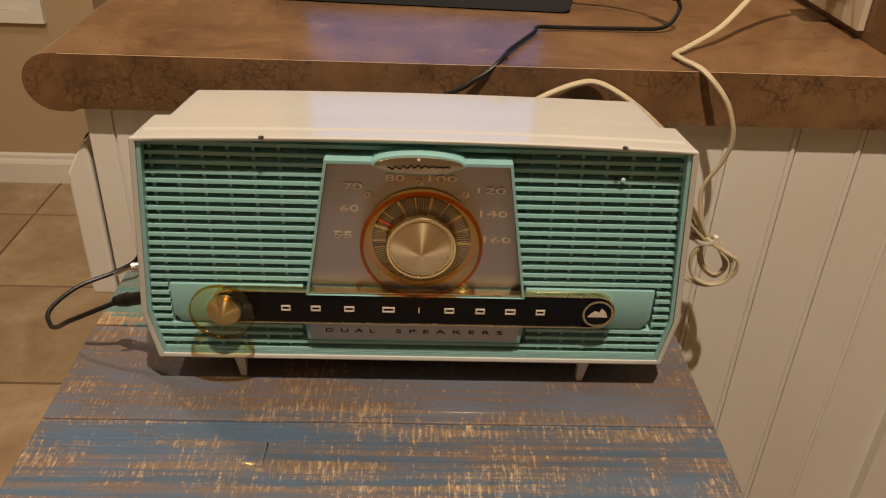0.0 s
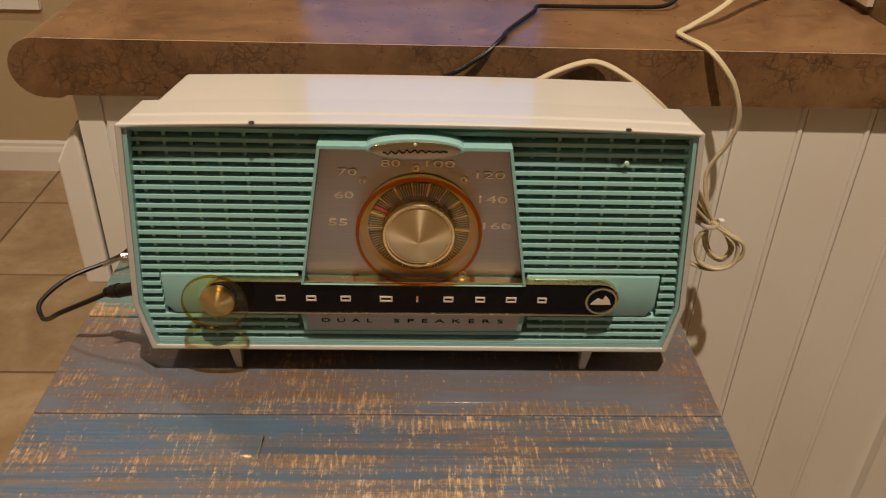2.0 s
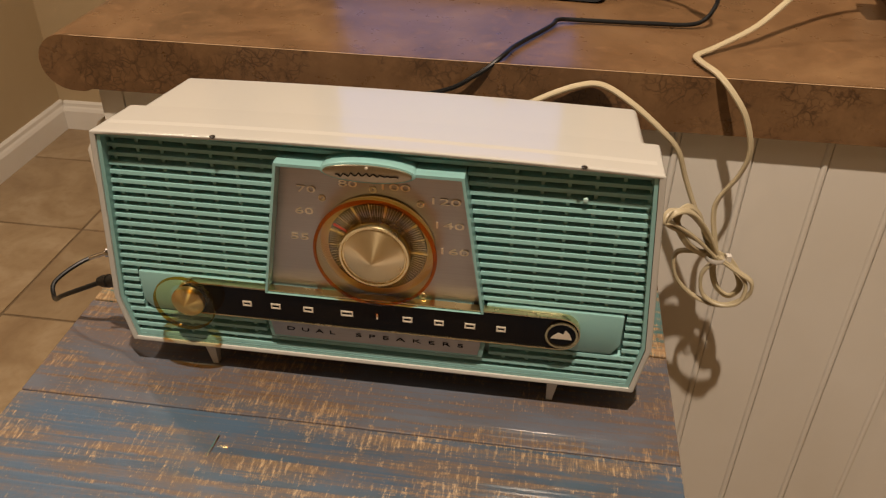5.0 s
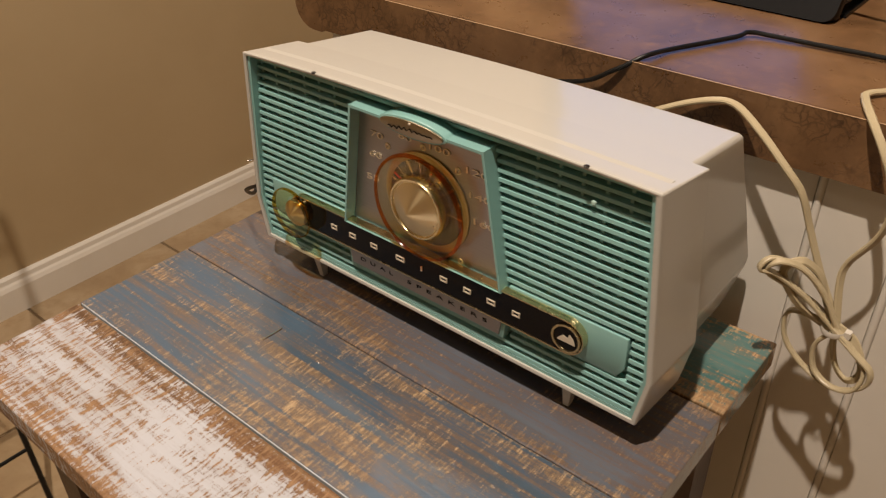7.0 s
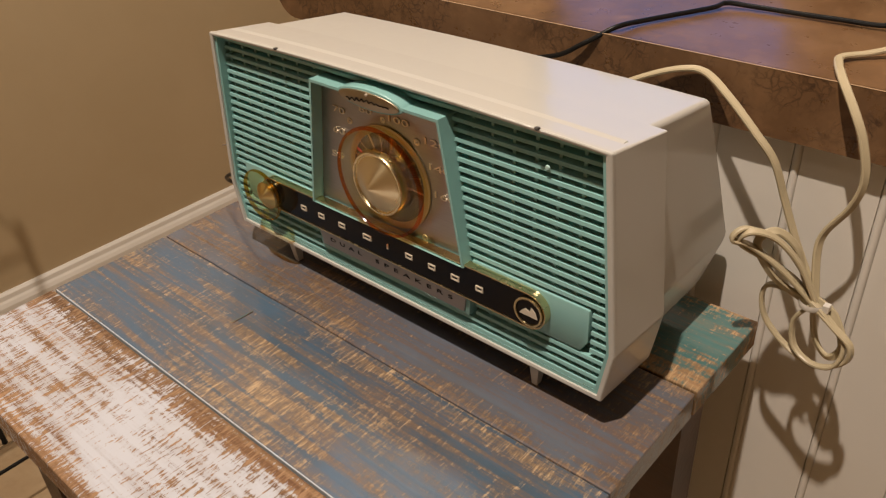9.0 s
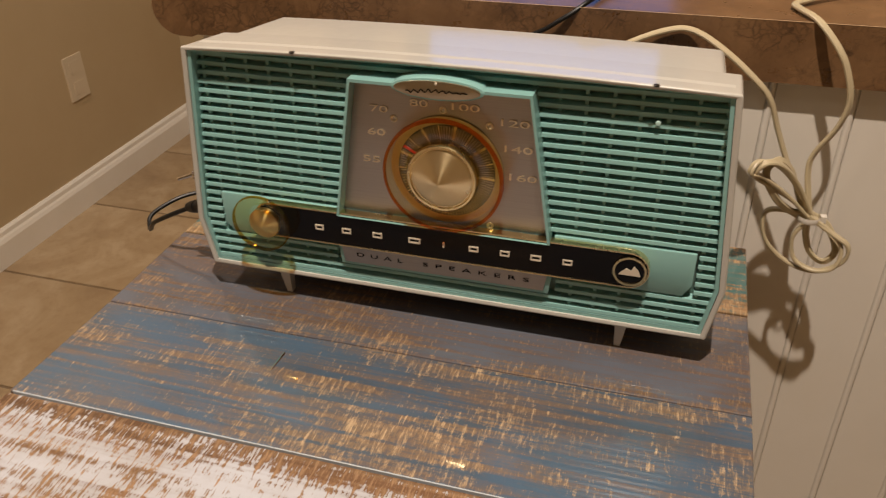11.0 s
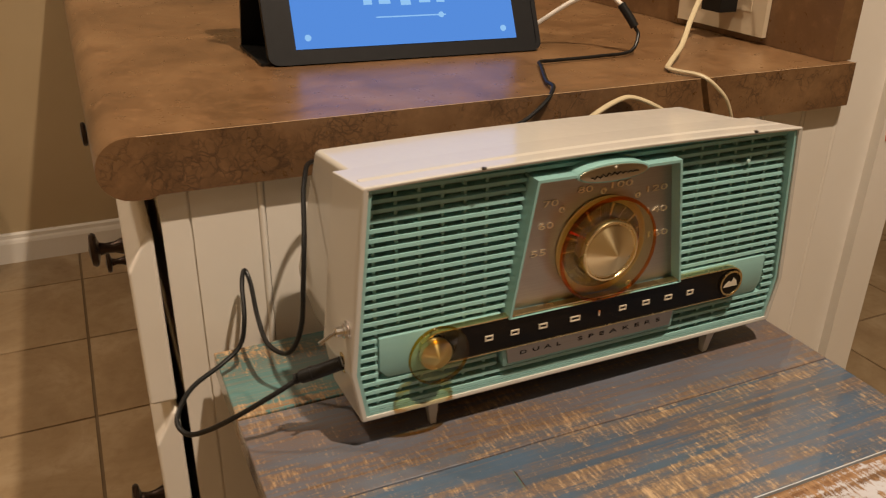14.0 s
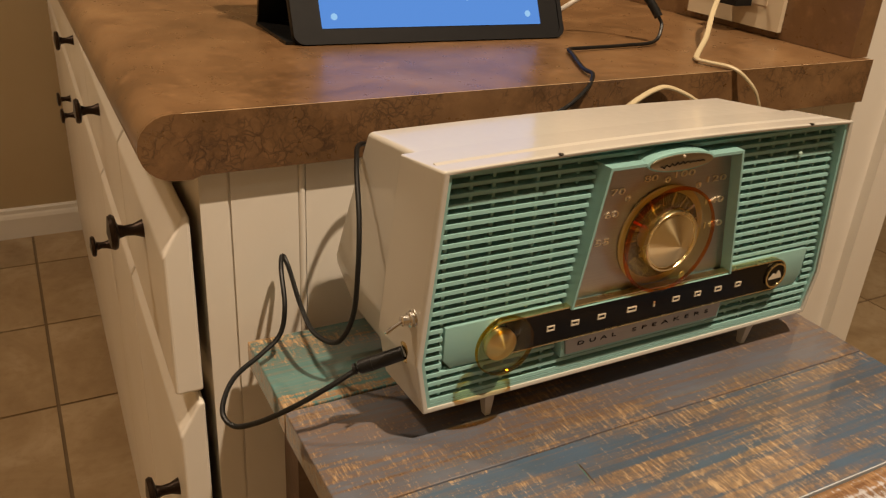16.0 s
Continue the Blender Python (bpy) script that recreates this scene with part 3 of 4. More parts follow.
def rear_shell():
    """Half widths and backs, row by row from the bottom; its front end sits inside the hood."""
    bm = bmesh.new()
    rows = []
    for z, half, back in ((0.014, 0.163, 0.135), (0.020, 0.167, 0.150), (0.052, 0.1735, 0.1725), (0.11, 0.170, 0.1505), (0.168, 0.1655, 0.129)):
        zf = 0.1786 if z > 0.15 else z
        rows.append([bm.verts.new(p) for p in ((-half, 0.040, zf), (half, 0.040, zf), (half, back, z), (-half, back, z))])
    for p, q in zip(rows, rows[1:]):
        for i in range(4):
            bm.faces.new((p[i], p[(i + 1) % 4], q[(i + 1) % 4], q[i]))
    bm.faces.new(rows[0])
    bm.faces.new(rows[-1])
    bmesh.ops.recalc_face_normals(bm, faces=bm.faces)
    return soften(bm, 0.0045, 4, 9)


back_shell = part("rear_shell", crowned(rear_shell(), 0.0026), IVORY, radio, "glossy ivory rear shell", True)
for shell in (front_shell, back_shell):
    even = shell.modifiers.new("even_faces", "WEIGHTED_NORMAL")
    even.keep_sharp, even.weight = True, 90

# grille
def half_width(z):
    return 0.1685 + (0.1815 - z) / 0.125 * 0.011 if z > 0.0565 else 0.1735 + (z - 0.0225) / 0.034 * 0.006


def frame_edge(z):
    """Half width of the dial frame at a height."""
    return 0.0575 + (0.174 - z) / 0.097 * 0.015


def leant(bm):
    """Brings the grille forward towards its foot, so that it leans back under the hood."""
    for v in bm.verts:
        v.co.y -= 0.0062 * max(0.0, 1 - (v.co.z - 0.022) / 0.16)
    return bm


def slat(x0, x1, z):
    bm = prism([(x0, z - 0.0013), (x1, z - 0.0013), (x1, z + 0.0010), (x0, z + 0.0010)], 0.0086, 0.0160)
    for v in bm.verts:
        if v.co.y < 0.0095 and v.co.z > z:
            v.co.y += 0.0003
        if v.co.y > 0.013:
            v.co.z += 0.0009 if v.co.z > z else 0.0002
    soften(bm, 0.0009, 3, 30)
    part("slat", leant(bm), TEAL, radio, smooth=True)


for i in range(25):
    z = 0.0262 + i * 0.00633
    h = half_width(z) - 0.0012
    if 0.0455 < z < 0.0805:
        slat(-h, -0.1645, z)
        slat(0.1655, h, z)
    elif 0.0805 <= z < 0.176:
        slat(-h, 0.001 - frame_edge(z) - 0.0005, z)
        slat(0.001 + frame_edge(z) + 0.0005, h, z)
    elif 0.034 < z <= 0.0455:
        slat(-h, -0.0765, z)
        slat(0.0785, h, z)
    else:
        slat(-h, h, z)
for k in range(22):
    x = -0.1655 + k * 0.0158
    z0, z1 = 0.0232, 0.1808
    part("rib", leant(box(x, x + 0.0022, 0.0130 if abs(x) < 0.077 else 0.0112, 0.0149, z0, z1)), TEAL, radio)
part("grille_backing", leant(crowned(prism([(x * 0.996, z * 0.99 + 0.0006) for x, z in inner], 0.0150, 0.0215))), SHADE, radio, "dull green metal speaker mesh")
rim_in = [(x * 0.985, z - 0.0012 if z > 0.1 else z + (0.0028 if z < 0.05 else 0)) for x, z in inner]
part("grille_frame", crowned(ring([(x * 0.999, z) for x, z in inner], rim_in, 0.0022, 0.0172)), TEAL, radio)

# dial frame and plate
cx = 0.0012
f_out = [(cx - 0.0575, 0.1745), (cx + 0.0575, 0.1745), (cx + 0.073, 0.0760), (cx - 0.073, 0.0760)]
f_in = [(cx - 0.0559, 0.1724), (cx + 0.0559, 0.1724), (cx + 0.0713, 0.0762), (cx - 0.0713, 0.0762)]
frame_bm = ring(f_out, f_in, -0.0035, 0.0172)
bmesh.ops.recalc_face_normals(frame_bm, faces=frame_bm.faces)
dial_frame = part("dial_frame", soften(frame_bm, 0.0004, 2, 40), TEAL, radio)
dial_plate = part("dial_plate", prism([(x * 0.998, z) for x, z in f_in], 0.0060, 0.0168), SILVER, radio, "brushed silver dial plate")
for text, x, z in (("55", -0.0470, 0.1200), ("60", -0.0425, 0.1395), ("70", -0.0400, 0.1555), ("80", -0.0135, 0.1618), ("100", 0.0165, 0.1618), ("120", 0.0475, 0.1545), ("140", 0.0500, 0.1375), ("160", 0.0535, 0.1185)):
    lettering("station_number", text, x, z - 0.0022, 0.0059 * len(text), 0.0045, 0.0059, DIGIT, dial_plate, 1.0, 0.0007)
for x, z in ((-0.0305, 0.1495), (0.0315, 0.1510), (0.0020, 0.1585), (0.0330, 0.0810)):
    part("tuning_dot", lathe([(0.0008, 0.0060), (0.0018, 0.0053), (0.0024, 0.0055), (0.0026, 0.0061)], (x, 0, z - 0.002), "y", 16, True), DIGIT, dial_plate)

badge = part("badge_frame", prism(oval(cx, 0.1730, 0.0292, 0.0070), -0.0040, 0.012, 0.0007), TEAL, radio, "", True)
part("badge_plate", prism(oval(cx, 0.1730, 0.0270, 0.0055), -0.0052, -0.0035, 0.0004), BADGE, badge, "brass oval badge", True)
script = [(cx + 0.019 * (k / 12 - 1), -0.0056, 0.1716 + 0.0008 * math.sin(k * 2.3) + 0.0008 * math.sin(k * 0.9) * math.sin(k * 5.1) + 0.00006 * k) for k in range(25)]
part("script_mark", tube(script, 0.00036, 6, steps=4), BLACK, badge, "dark raised flourish")
part("badge_stud", lathe([(0.0009, -0.005), (0.0009, -0.0062), (0, -0.0064)], (cx, 0, 0.1772), "y", 12), PALE, badge)

# turquoise bar, name strip and lower plate
bar = part("name_bar", prism([(-0.1635, 0.0785), (-0.0745, 0.0785), (-0.0743, 0.0752), (0.0755, 0.0752), (0.0757, 0.0795), (0.1640, 0.0795), (0.1640, 0.0560), (0.1590, 0.0475), (-0.1580, 0.0475), (-0.1635, 0.0540)], 0.0036, 0.0172, 0.0008), TEAL, radio, "", True)


def stadium(x0, x1, z0, z1, n=16):
    r, c = (z1 - z0) / 2, (z0 + z1) / 2
    pts = [(x1 - r + r * math.cos(w), c + r * math.sin(w)) for w in [-math.pi / 2 + math.pi * k / n for k in range(n + 1)]]
    pts += [(x0 + r + r * math.cos(w), c + r * math.sin(w)) for w in [math.pi / 2 + math.pi * k / n for k in range(n + 1)]]
    return pts


strip = part("name_strip", prism(stadium(-0.1350, 0.1365, 0.0525, 0.0772), -0.0016, 0.0042, 0.0003), BLACK, radio, "glossy black name strip")
part("strip_edge", ring(stadium(-0.1358, 0.1373, 0.0517, 0.0780), stadium(-0.1348, 0.1363, 0.0527, 0.0770), -0.0022, 0.0040), GOLD, strip, "thin brass outline")
for x, w in ((-0.086, 0.0062), (-0.066, 0.0066), (-0.0435, 0.0068), (-0.017, 0.0084), (0.0035, 0.0012), (0.0240, 0.0066), (0.0450, 0.0064), (0.0655, 0.0070), (0.0860, 0.0062)):
    out_line = [(x - w / 2, 0.0622), (x + w / 2, 0.0622), (x + w / 2, 0.0662), (x - w / 2, 0.0662)]
    part("name_bar_mark", ring(out_line, [(x + (px - x) * max(0.2, 1 - 0.0018 / w), 0.0642 + (pz - 0.0642) * 0.55) for px, pz in out_line], -0.0024, -0.0015), PALE, strip, "silver raised mark")
emblem = part("emblem_ring", lathe([(0.0106, -0.0022), (0.0106, -0.0036), (0.0092, -0.0036), (0.0090, -0.0022)], (0.1252, 0, 0.0648), "y", 40, True), GOLD, strip, "brass ring", True)
part("emblem_disc", lathe([(0, -0.0026), (0.0091, -0.0026), (0.0091, -0.0020)], (0.1252, 0, 0.0648), "y", 32), BLACK, strip)
part("emblem_mark", prism([(0.1185, 0.0618), (0.1320, 0.0618), (0.1305, 0.0660), (0.1275, 0.0690), (0.1262, 0.0655), (0.1230, 0.0668), (0.1200, 0.0640)], -0.0030, -0.0025), PALE, strip, "pale plain emblem shape")

lower = part("lower_frame", prism([(-0.0745, 0.0530), (0.0765, 0.0530), (0.0745, 0.0358), (-0.0725, 0.0358)], 0.0005, 0.0172, 0.0007), TEAL, radio, "", True)
plate2 = part("speaker_plate", prism([(-0.0712, 0.0512), (0.0732, 0.0512), (0.0712, 0.0388), (-0.0692, 0.0388)], -0.0008, 0.0008), SILVER, lower, "silver lower plate")
for word, x0, x1 in (("DUAL", -0.0600, -0.0265), ("SPEAKERS", -0.0120, 0.0615)):
    lettering("plate_word", word, (x0 + x1) / 2, 0.0456, x1 - x0, 0.0030, -0.00082, BLACK, plate2, 1.9, 0.0003, "black printed words")

# tuning dial
DZ, DX = 0.1155, 0.0040
dial = part("tuning_disc", lathe([(0.0378, 0.0022), (0.0386, -0.0010), (0.0385, -0.0042), (0.0365, -0.0058), (0.0265, -0.0064), (0.0235, -0.0050), (0.0235, 0.0022)], (DX, 0, DZ), "y", 72, True), AMBER, radio, "clear amber plastic tuning disc", True)
part("disc_edge", lathe([(0.0385, -0.0030), (0.0395, -0.0038), (0.0393, -0.0056), (0.0376, -0.0064), (0.0372, -0.0056)], (DX, 0, DZ), "y", 72, True), EDGE, dial, "orange clear disc edge", True)
part("scale_ring", lathe([(0.0205, 0.0048), (0.0372, 0.0048), (0.0372, 0.0058), (0.0205, 0.0058)], (DX, 0, DZ), "y", 64, True), OLIVE, dial, "dull brass scale ring")
part("scale_band", lathe([(0.0222, 0.0045), (0.0320, 0.0045), (0.0320, 0.0047), (0.0222, 0.0047)], (DX, 0, DZ), "y", 64, True), BROWN, dial, "dark brown scale band")
ticks = bmesh.new()


def tick(turn, r0, r1, wide):
    u, t = Vector((math.cos(turn), 0, math.sin(turn))), Vector((-math.sin(turn), 0, math.cos(turn)))
    c = Vector((DX, 0.0043, DZ))
    ticks.faces.new([ticks.verts.new(c + u * r + t * a * wide) for r, a in ((r0, -1), (r1, -1.2), (r1, 1.2), (r0, 1))])


for k in range(46):
    tick(radians(188 + 164 * k / 45), 0.0232, 0.0316, 0.00019)
for k in range(57):
    group = k % 6
    tick(radians(-4 + 192 * k / 56), 0.0226, 0.0319 if group == 0 else 0.0312, (0.00075 if k % 12 == 0 else 0.00042) if group == 0 else 0.00016)
part("scale_marks", ticks, GOLD, dial, "fine brass radial dial marks")
w = radians(152)
u, t = Vector((math.cos(w), 0, math.sin(w))), Vector((-math.sin(w), 0, math.cos(w)))
pt = bmesh.new()
pt.faces.new([pt.verts.new(Vector((DX, 0.0040, DZ)) + u * r + t * s) for r, s in ((0.0225, -0.0007), (0.0315, -0.0009), (0.0315, 0.0009), (0.0225, 0.0007))])
part("pointer", pt, RED, dial, "red pointer line")
part("collar", lathe([(0.0222, 0.0044), (0.0230, -0.0058), (0.0222, -0.0072), (0.0210, -0.0072), (0.0203, -0.0060), (0.0196, -0.0060)], (DX, 0, DZ), "y", 64), GOLD, dial, "brass collar", True)
part("cone", lathe([(0.0197, -0.0060), (0.0188, -0.0066), (0.0175, -0.0066), (0.0004, -0.0155), (0, -0.0155)], (DX, 0, DZ), "y", 96), SPUN, dial, "spun brass cone", True)

# volume knob: a clear disc over a brass cone
VX, VZ = -0.1268, 0.0652
volume = part("volume_disc", lathe([(0.0125, -0.0024), (0.0130, -0.0062), (0.0205, -0.0078), (0.0214, -0.0094), (0.0210, -0.0114), (0.0190, -0.0124), (0.0, -0.0130)], (VX, 0, VZ), "y", 56), AMBER, radio, "clear amber plastic volume disc", True)
part("disc_edge", lathe([(0.0208, -0.0079), (0.0216, -0.0092), (0.0213, -0.0113), (0.0207, -0.0113)], (VX, 0, VZ), "y", 56, True), clear("amber_edge", (0.85, 0.62, 0.2), 1.4, 0.08), volume, "amber disc rim", True)
part("cone", lathe([(0.0112, -0.0024), (0.0112, -0.0062), (0.0104, -0.0070), (0.0004, -0.0112), (0, -0.0112)], (VX, 0, VZ - 0.002), "y", 48), SPUN, volume, "spun brass cone", True)

# feet
for x in (-0.1235, 0.1240):
    for y in (0.006, 0.118):
        bm = box(x - 0.0042, x + 0.0042, y, y + 0.010, DECK, 0.0195)
        for v in bm.verts:
            if v.co.z < 0.01:
                v.co.x = x + (v.co.x - x) * 0.5 + (0.0015 if x > 0 else -0.0015) * -1
                v.co.y = y + 0.003 + (v.co.y - y) * 0.5
        part("foot", soften(bm, 0.0006), IVORY, radio, "tapered ivory foot")

# side fittings
toggle = part("toggle_switch", lathe([(0.0066, 0.004), (0.0066, -0.0012), (0.0050, -0.0014), (0.0050, -0.0040), (0.0034, -0.0044), (0.0034, -0.0088), (0.0026, -0.0094), (0, -0.0096)], (-0.1806, 0.0130, 0.0845), "x", 12), CHROME, radio, "nickel toggle switch")
part("lever", tube([(-0.189, 0.013, 0.0845), (-0.195, 0.0115, 0.0825), (-0.2015, 0.010, 0.0803)], 0.0013, 8, steps=3), CHROME, toggle, "nickel lever", True)
part("jack_nut", lathe([(0.0076, 0.004), (0.0076, -0.0016), (0.0060, -0.0022), (0, -0.0022)], (-0.1822, 0.0195, 0.0572), "x", 24), GOLD, radio, "brass jack ring", True)
part("paint_blob", lathe([(0.0016, 0.0), (0.0013, -0.0010), (0, -0.0013)], (0.1300, 0.0068, 0.1612), "y", 12), plastic("pale_blob", (0.5, 0.7, 0.66), 0.3), radio, "pale turquoise blob", True)

# ---- audio cable ----
cable = thing("audio_cable", (-0.25, 0.06, DECK), "thin black audio cable with moulded plugs", "cable")
part("lead", tube([(-0.209, 0.030, 0.0455), (-0.230, 0.031, 0.035), (-0.254, 0.038, 0.020), (-0.272, 0.055, 0.002), (-0.284, 0.068, -0.006), (-0.288, 0.080, 0.000), (-0.274, 0.104, 0.006), (-0.248, 0.122, 0.010), (-0.232, 0.130, 0.018), (-0.2255, 0.138, 0.036), (-0.2215, 0.158, 0.056), (-0.2165, 0.170, 0.0615), (-0.2145, 0.160, 0.054), (-0.2175, 0.125, 0.042), (-0.2165, 0.098, 0.0335), (-0.2060, 0.080, 0.034), (-0.1970, 0.074, 0.056), (-0.1925, 0.077, 0.090), (-0.1860, 0.092, 0.120), (-0.1760, 0.122, 0.148), (-0.160, 0.150, 0.152), (-0.120, 0.163, 0.135), (-0.060, 0.168, 0.140), (0.017, 0.1665, 0.154), (0.048, 0.168, 0.170), (0.066, 0.180, 0.1815), (0.074, 0.205, 0.1812), (0.100, 0.258, 0.1812), (0.106, 0.272, 0.1825), (0.125, 0.277, 0.1815), (0.182, 0.279, 0.1815), (0.222, 0.282, 0.183), (0.236, 0.290, 0.197), (0.2345, 0.295, 0.2055)], 0.00185, 10, steps=7), RUBBER, cable, "", True)
plug = part("plug", tube([(-0.1845, 0.0195, 0.0565), (-0.196, 0.0245, 0.0510), (-0.209, 0.030, 0.0455)], 0.0048, 14, steps=4), RUBBER, cable, "black moulded plug", True)
for k in range(4):
    t = 0.62 + 0.11 * k
    p = Vector((-0.1845, 0.0195, 0.0565)).lerp(Vector((-0.213, 0.0315, 0.0438)), t)
    q = Vector((-0.1845, 0.0195, 0.0565)).lerp(Vector((-0.213, 0.0315, 0.0438)), t + 0.06)
    part("strain_ridge", tube([p, q], 0.0052 - 0.0005 * k, 12, steps=2), RUBBER, plug, "", True)
part("end_plug", tube([(0.2345, 0.295, 0.2055), (0.231, 0.300, 0.2135), (0.224, 0.309, 0.2270)], 0.0046, 12, steps=3), RUBBER, cable, "black moulded plug", True)
part("adapter_lead", tube([(0.224, 0.309, 0.2270), (0.214, 0.322, 0.236), (0.190, 0.345, 0.228), (0.150, 0.372, 0.195), (0.140, 0.380, 0.186)], 0.0027, 10, steps=6), BIN, cable, "short white adapter lead", True)

# ---- mains cord ----
cord = thing("power_cord", (0.245, 0.15, 0.0), "cream flat two-wire mains cord tied in a bundle", "power cord")
part("lead", tube([(0.060, 0.150, 0.120), (0.078, 0.160, 0.144), (0.099, 0.164, 0.157), (0.125, 0.1665, 0.1675), (0.143, 0.166, 0.1690), (0.165, 0.157, 0.160), (0.189, 0.150, 0.143), (0.203, 0.150, 0.128), (0.213, 0.152, 0.104), (0.226, 0.152, 0.076), (0.240, 0.150, 0.052), (0.246, 0.146, 0.040)], 0.00145, twin=0.0014, steps=8), CORD, cord, "", True)
part("wall_lead", tube([(0.247, 0.146, 0.042), (0.240, 0.152, 0.072), (0.241, 0.154, 0.088), (0.252, 0.154, 0.110), (0.2555, 0.154, 0.130), (0.249, 0.156, 0.152), (0.240, 0.160, 0.1665), (0.226, 0.172, 0.1800), (0.2150, 0.195, 0.1815), (0.2135, 0.208, 0.1815), (0.228, 0.224, 0.1825), (0.262, 0.250, 0.193), (0.290, 0.275, 0.210), (0.307, 0.288, 0.223), (0.335, 0.305, 0.250), (0.365, 0.318, 0.268), (0.392, 0.325, 0.262)], 0.00145, twin=0.0014, steps=8), CORD, cord, "", True)
KNOT = Vector((0.2465, 0.143, 0.041))
loops = ([(0.0, 0.0, 0.0), (-0.020, -0.006, 0.020), (-0.040, -0.016, 0.037), (-0.050, -0.025, 0.043), (-0.044, -0.018, 0.050), (-0.026, -0.006, 0.040), (-0.008, 0.0, 0.018), (0.0, 0.0, 0.0)],
         [(0.002, 0.0, 0.002), (-0.012, -0.002, 0.026), (-0.027, -0.010, 0.044), (-0.040, -0.020, 0.050), (-0.047, -0.020, 0.040), (-0.034, -0.010, 0.028), (-0.014, 0.002, 0.012), (0.001, 0.002, -0.002)],
         [(0.0, 0.003, 0.0), (-0.010, 0.006, 0.014), (-0.018, 0.004, 0.034), (-0.030, -0.004, 0.046), (-0.038, -0.012, 0.038), (-0.026, -0.008, 0.016), (-0.010, 0.0, 0.002), (0.0, 0.004, -0.004)],
         [(-0.004, 0.0, 0.004), (-0.030, 0.0, 0.002), (-0.028, -0.002, -0.020), (-0.010, -0.002, -0.038), (0.012, -0.006, -0.042), (0.029, -0.008, -0.030), (0.030, -0.008, -0.016), (0.018, -0.006, -0.008), (0.0, -0.002, 0.002)],
         [(0.0, -0.003, 0.0), (-0.008, -0.002, -0.016), (-0.004, -0.004, -0.034), (0.010, -0.008, -0.040), (0.024, -0.010, -0.034), (0.026, -0.006, -0.018), (0.012, -0.004, -0.004), (0.0, -0.002, 0.003)],
         [(0.0, 0.004, 0.0), (0.002, 0.006, -0.018), (0.008, 0.004, -0.032), (0.018, 0.0, -0.036), (0.024, 0.0, -0.024), (0.014, 0.004, -0.006), (0.0, 0.004, 0.002)])
for pts in loops:
    part("loop", tube([KNOT + Vector(p) for p in pts], 0.00145, twin=0.0014, steps=7), CORD, cord, "", True)
part("tie", lathe([(0.0078, -0.0022), (0.0084, 0.0), (0.0078, 0.0022)], (KNOT.x, KNOT.y, KNOT.z), "z", 20), BIN, cord, "white plastic twist tie", True)
part("tie_end", box(KNOT.x + 0.0075, KNOT.x + 0.0115, KNOT.y - 0.004, KNOT.y + 0.001, KNOT.z - 0.001, KNOT.z + 0.004, 0.001), BIN, cord, "white tie end")
cord_plug = part("wall_plug", box(0.376, 0.3985, 0.316, 0.336, 0.246, 0.272, 0.003), RUBBER, cord, "dark moulded wall plug")

# ---- wall plates ----
plate = thing("double_outlet", (0.4045, 0.35, 0.187), "ivory double outlet plate on the brown backsplash", "wall outlet")
part("plate", box(0.3985, 0.4045, 0.278, 0.424, 0.1865, 0.324, 0.0028, 3), PLATE, plate, "", True)
for y in (0.300, 0.362):
    for z in (0.212, 0.258):
        part("socket", box(0.3972, 0.3990, y, y + 0.040, z, z + 0.036, 0.0012), PLATE, plate)
charger = thing("phone_charger", (0.39, 0.34, 0.208), "small dark charger block in the outlet", "charger")
part("block", box(0.372, 0.3968, 0.322, 0.353, 0.209, 0.243, 0.003), RUBBER, charger, "", True)

outlet = thing("wall_outlet", (LEFT, 1.51, -0.567), "ivory outlet plate on the tan wall", "wall outlet")
part("plate", box(LEFT, LEFT + 0.006, 1.472, 1.553, -0.567, -0.434, 0.002), PLATE, outlet, "", True)
for z in (-0.549, -0.486):
    part("socket", box(LEFT + 0.005, LEFT + 0.0075, 1.4925, 1.5325, z, z + 0.036, 0.001), PLATE, outlet)

# ---- tablet ----
tablet = thing("tablet", (0.0, 0.347, 0.1785), "black tablet in a folding case, blue screen lit", "tablet")
LEAN_BACK = radians(27)


def leaning(bm):
    """Turns a slab drawn upright at the origin onto the counter, leaning back."""
    m = Matrix.Translation((0.002, 0.347, 0.1795)) @ Matrix.Rotation(radians(-3.6), 4, "Z") @ Matrix.Diagonal((0.96, 1, 0.96, 1)) @ Matrix.Rotation(-LEAN_BACK, 4, "X")
    bmesh.ops.transform(bm, matrix=m, verts=bm.verts)
    return bm


def rounded(x0, x1, z0, z1, r, n=6):
    pts = []
    for cx, cz, a in ((x1 - r, z1 - r, 0), (x0 + r, z1 - r, 90), (x0 + r, z0 + r, 180), (x1 - r, z0 + r, 270)):
        pts += [(cx + r * math.cos(radians(a + 90 * k / n)), cz + r * math.sin(radians(a + 90 * k / n))) for k in range(n + 1)]
    return pts


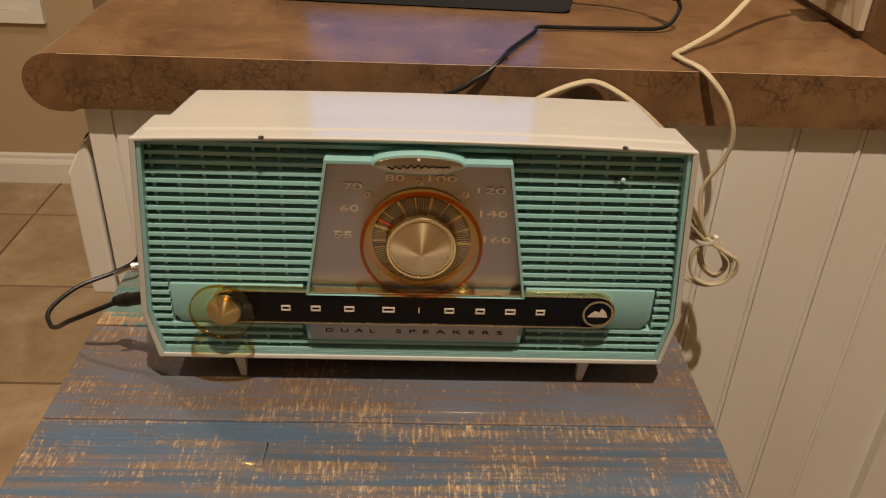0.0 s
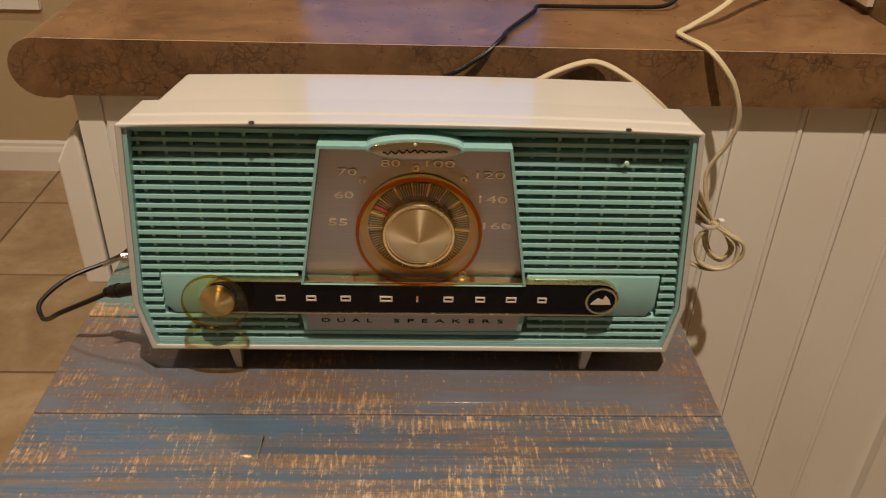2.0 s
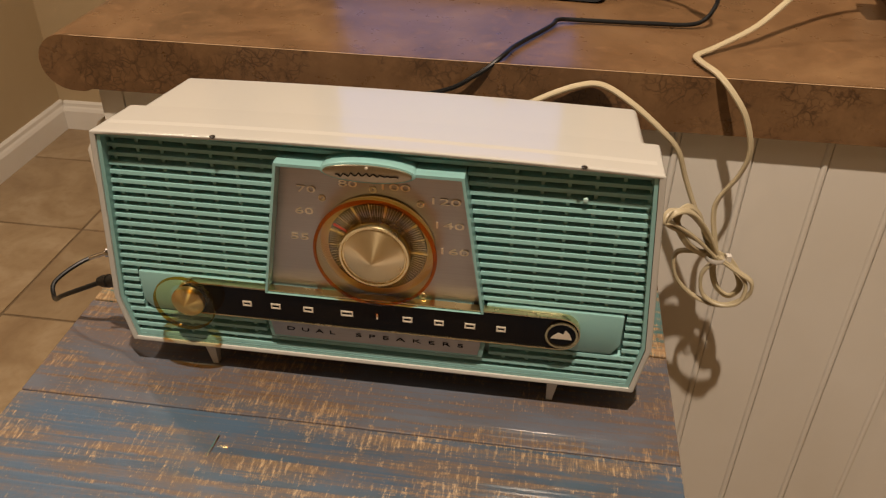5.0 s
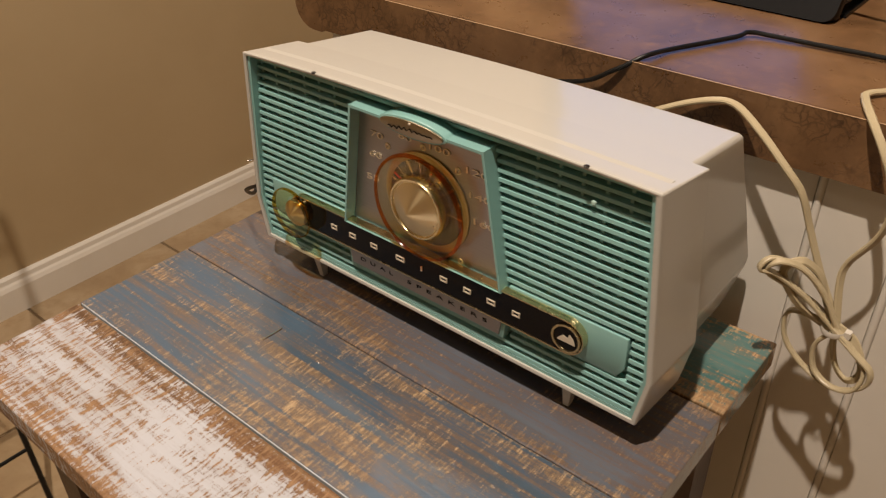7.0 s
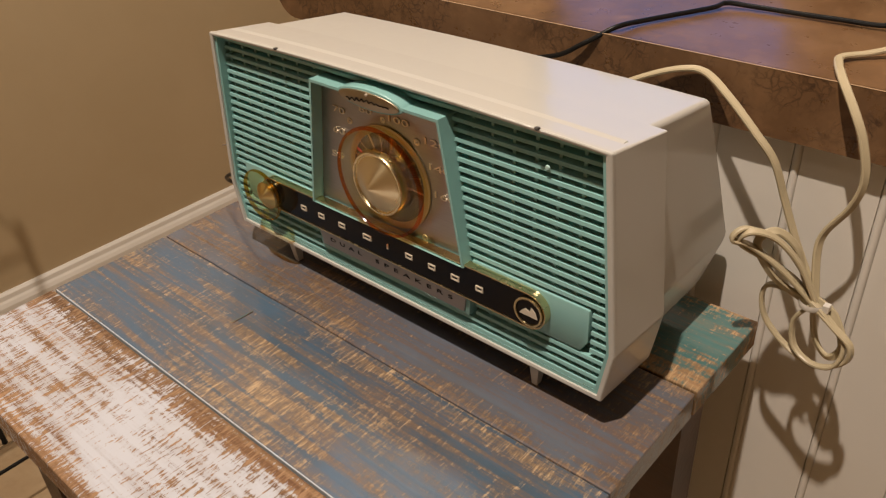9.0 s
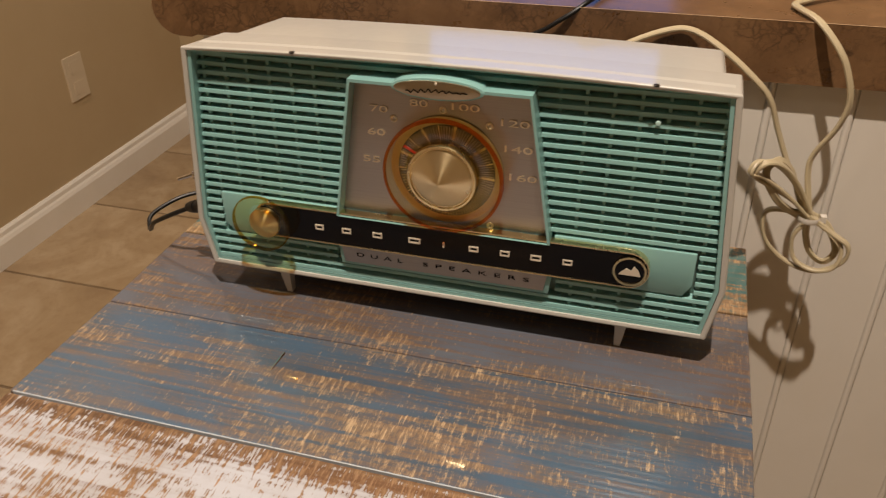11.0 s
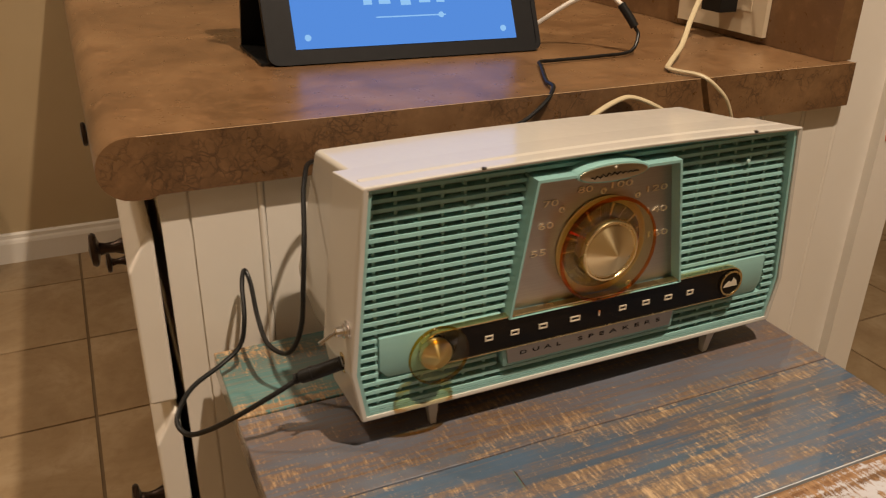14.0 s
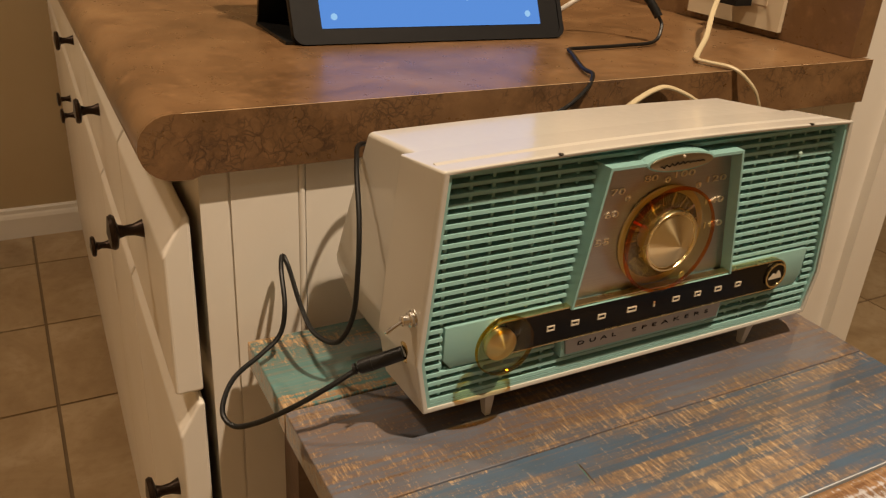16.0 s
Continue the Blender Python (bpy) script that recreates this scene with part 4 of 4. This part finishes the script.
case = part("case", leaning(prism(rounded(-0.151, 0.151, 0.0, 0.221, 0.010), 0.0022, 0.014, 0.002, 2)), RUBBER, tablet, "black case shell", True)
part("case_rim", leaning(ring(rounded(-0.1515, 0.1515, -0.0006, 0.2216, 0.0105), rounded(-0.1465, 0.1465, 0.0040, 0.2170, 0.008), -0.0014, 0.0040)), BEZEL, tablet, "black case rim")
part("glass_front", leaning(prism(rounded(-0.1465, 0.1465, 0.0040, 0.2170, 0.008), 0.0, 0.002)), BEZEL, tablet, "black bezel")
display = part("screen", leaning(box(-0.1225, 0.1230, -0.0007, 0.0002, 0.0150, 0.2020)), SCREEN, tablet, "lit blue screen")
part("home_button", leaning(lathe([(0.0075, 0.0), (0.0072, -0.0006), (0, -0.0004)], (-0.1345, 0, 0.108), "y", 20)), plastic("grey_button", (0.05, 0.05, 0.055), 0.4), tablet, "round home button")
for x, w, h in ((-0.0410, 0.0090, 0.0085), (-0.0225, 0.0125, 0.0080), (0.0005, 0.0110, 0.0120), (0.0220, 0.0125, 0.0080), (0.0400, 0.0090, 0.0085)):
    part("control_mark", leaning(box(x - w / 2, x + w / 2, -0.0013, -0.0006, 0.0620 - h / 2, 0.0620 + h / 2)), ICON, display, "pale control symbol")
part("slider_line", leaning(box(-0.0340, 0.0440, -0.0012, -0.0006, 0.0436, 0.0448)), ICON, display, "pale slider line")
part("slider_knob", leaning(prism(oval(0.0385, 0.0442, 0.0031, 0.0031, 20), -0.0014, -0.0006)), ICON, display, "pale slider knob")
for x in (-0.1090, 0.1085):
    part("corner_mark", leaning(prism(oval(x, 0.0262, 0.0034, 0.0034, 16), -0.0012, -0.0006)), ICON, display, "pale corner symbol")
flap = box(-0.150, 0.150, 0.0, 0.005, 0.0, 0.165, 0.001)
bmesh.ops.transform(flap, matrix=Matrix.Translation((0.002, 0.462, 0.1785)) @ Matrix.Rotation(radians(15), 4, "X"), verts=flap.verts)
part("stand_flap", flap, RUBBER, tablet, "folded black stand flap")
base = box(-0.150, 0.150, 0.362, 0.462, 0.1785, 0.1815, 0.001)
part("base_flap", base, RUBBER, tablet)

# ---- wire rack beside the wall ----
rack = thing("metal_rack", (-1.0, -0.2, FLOOR), "narrow black metal wire rack standing on the tile floor", "rack")
RX, RY0, RY1 = (-0.97, -1.22), -0.42, -0.055
for x in RX:
    for y in (RY0, RY1):
        part("post", lathe([(0, FLOOR), (0.0065, FLOOR), (0.0055, FLOOR + 0.006), (0.0055, 0.35), (0.004, 0.356), (0, 0.357)], (x, y, 0), "z", 12), RUBBER, rack, smooth=True)
    for z in (-0.75, -0.405, -0.385, 0.0, 0.30):
        part("rail", tube([(x, RY0, z), (x, RY1, z)], 0.0036, 8, steps=2), RUBBER, rack, smooth=True)
for z in (-0.395, 0.30):
    for k in range(7):
        y = RY0 + (RY1 - RY0) * k / 6
        part("wire", tube([(RX[0], y, z + 0.004), (RX[1], y, z + 0.004)], 0.0022, 6, steps=2), RUBBER, rack, smooth=True)

# ---- kitchen bin ----
kitchen_bin = thing("kitchen_bin", (-0.825, 2.335, FLOOR), "white plastic waste bin with a white liner", "waste bin")


def tub(rows, floor_face=True):
    """Rounded rectangles, row by row: half width, half depth, height."""
    bm = bmesh.new()
    made = []
    for hx, hy, z, wob in rows:
        pts = rounded(-hx, hx, -hy, hy, min(hx, hy) * 0.45, 7)
        made.append([bm.verts.new((-0.825 + x + wob * noise.noise(Vector((x * 30, y * 30, z * 40))), 2.335 + y + wob * noise.noise(Vector((y * 30, x * 30, z * 40 + 9))), z + wob * noise.noise(Vector((x * 18, y * 18, 3))))) for x, y in pts])
    m = len(made[0])
    for p, q in zip(made, made[1:]):
        for i in range(m):
            bm.faces.new((p[i], p[(i + 1) % m], q[(i + 1) % m], q[i]))
    if floor_face:
        bm.faces.new(made[0])
    return bm


part("tub", tub([(0.126, 0.076, FLOOR, 0), (0.134, 0.082, FLOOR + 0.01, 0), (0.160, 0.103, -0.50, 0), (0.164, 0.107, -0.49, 0), (0.156, 0.099, -0.492, 0), (0.134, 0.082, FLOOR + 0.03, 0)]), BIN, kitchen_bin, "", True)
part("liner", tub([(0.160, 0.103, -0.585, 0.004), (0.163, 0.105, -0.56, 0.007), (0.168, 0.110, -0.515, 0.008), (0.172, 0.114, -0.450, 0.013), (0.166, 0.110, -0.395, 0.016), (0.152, 0.098, -0.380, 0.018), (0.140, 0.09, -0.46, 0.016), (0.126, 0.078, -0.60, 0.012), (0.10, 0.06, -0.72, 0.01)], False), BAG, kitchen_bin, "crumpled white bag folded over the rim", True)
part("drawstring", tub([(0.167, 0.1105, -0.556, 0.006), (0.170, 0.113, -0.546, 0.006), (0.171, 0.114, -0.530, 0.006), (0.168, 0.111, -0.520, 0.006)], False), PINK, kitchen_bin, "pink drawstring band", True)
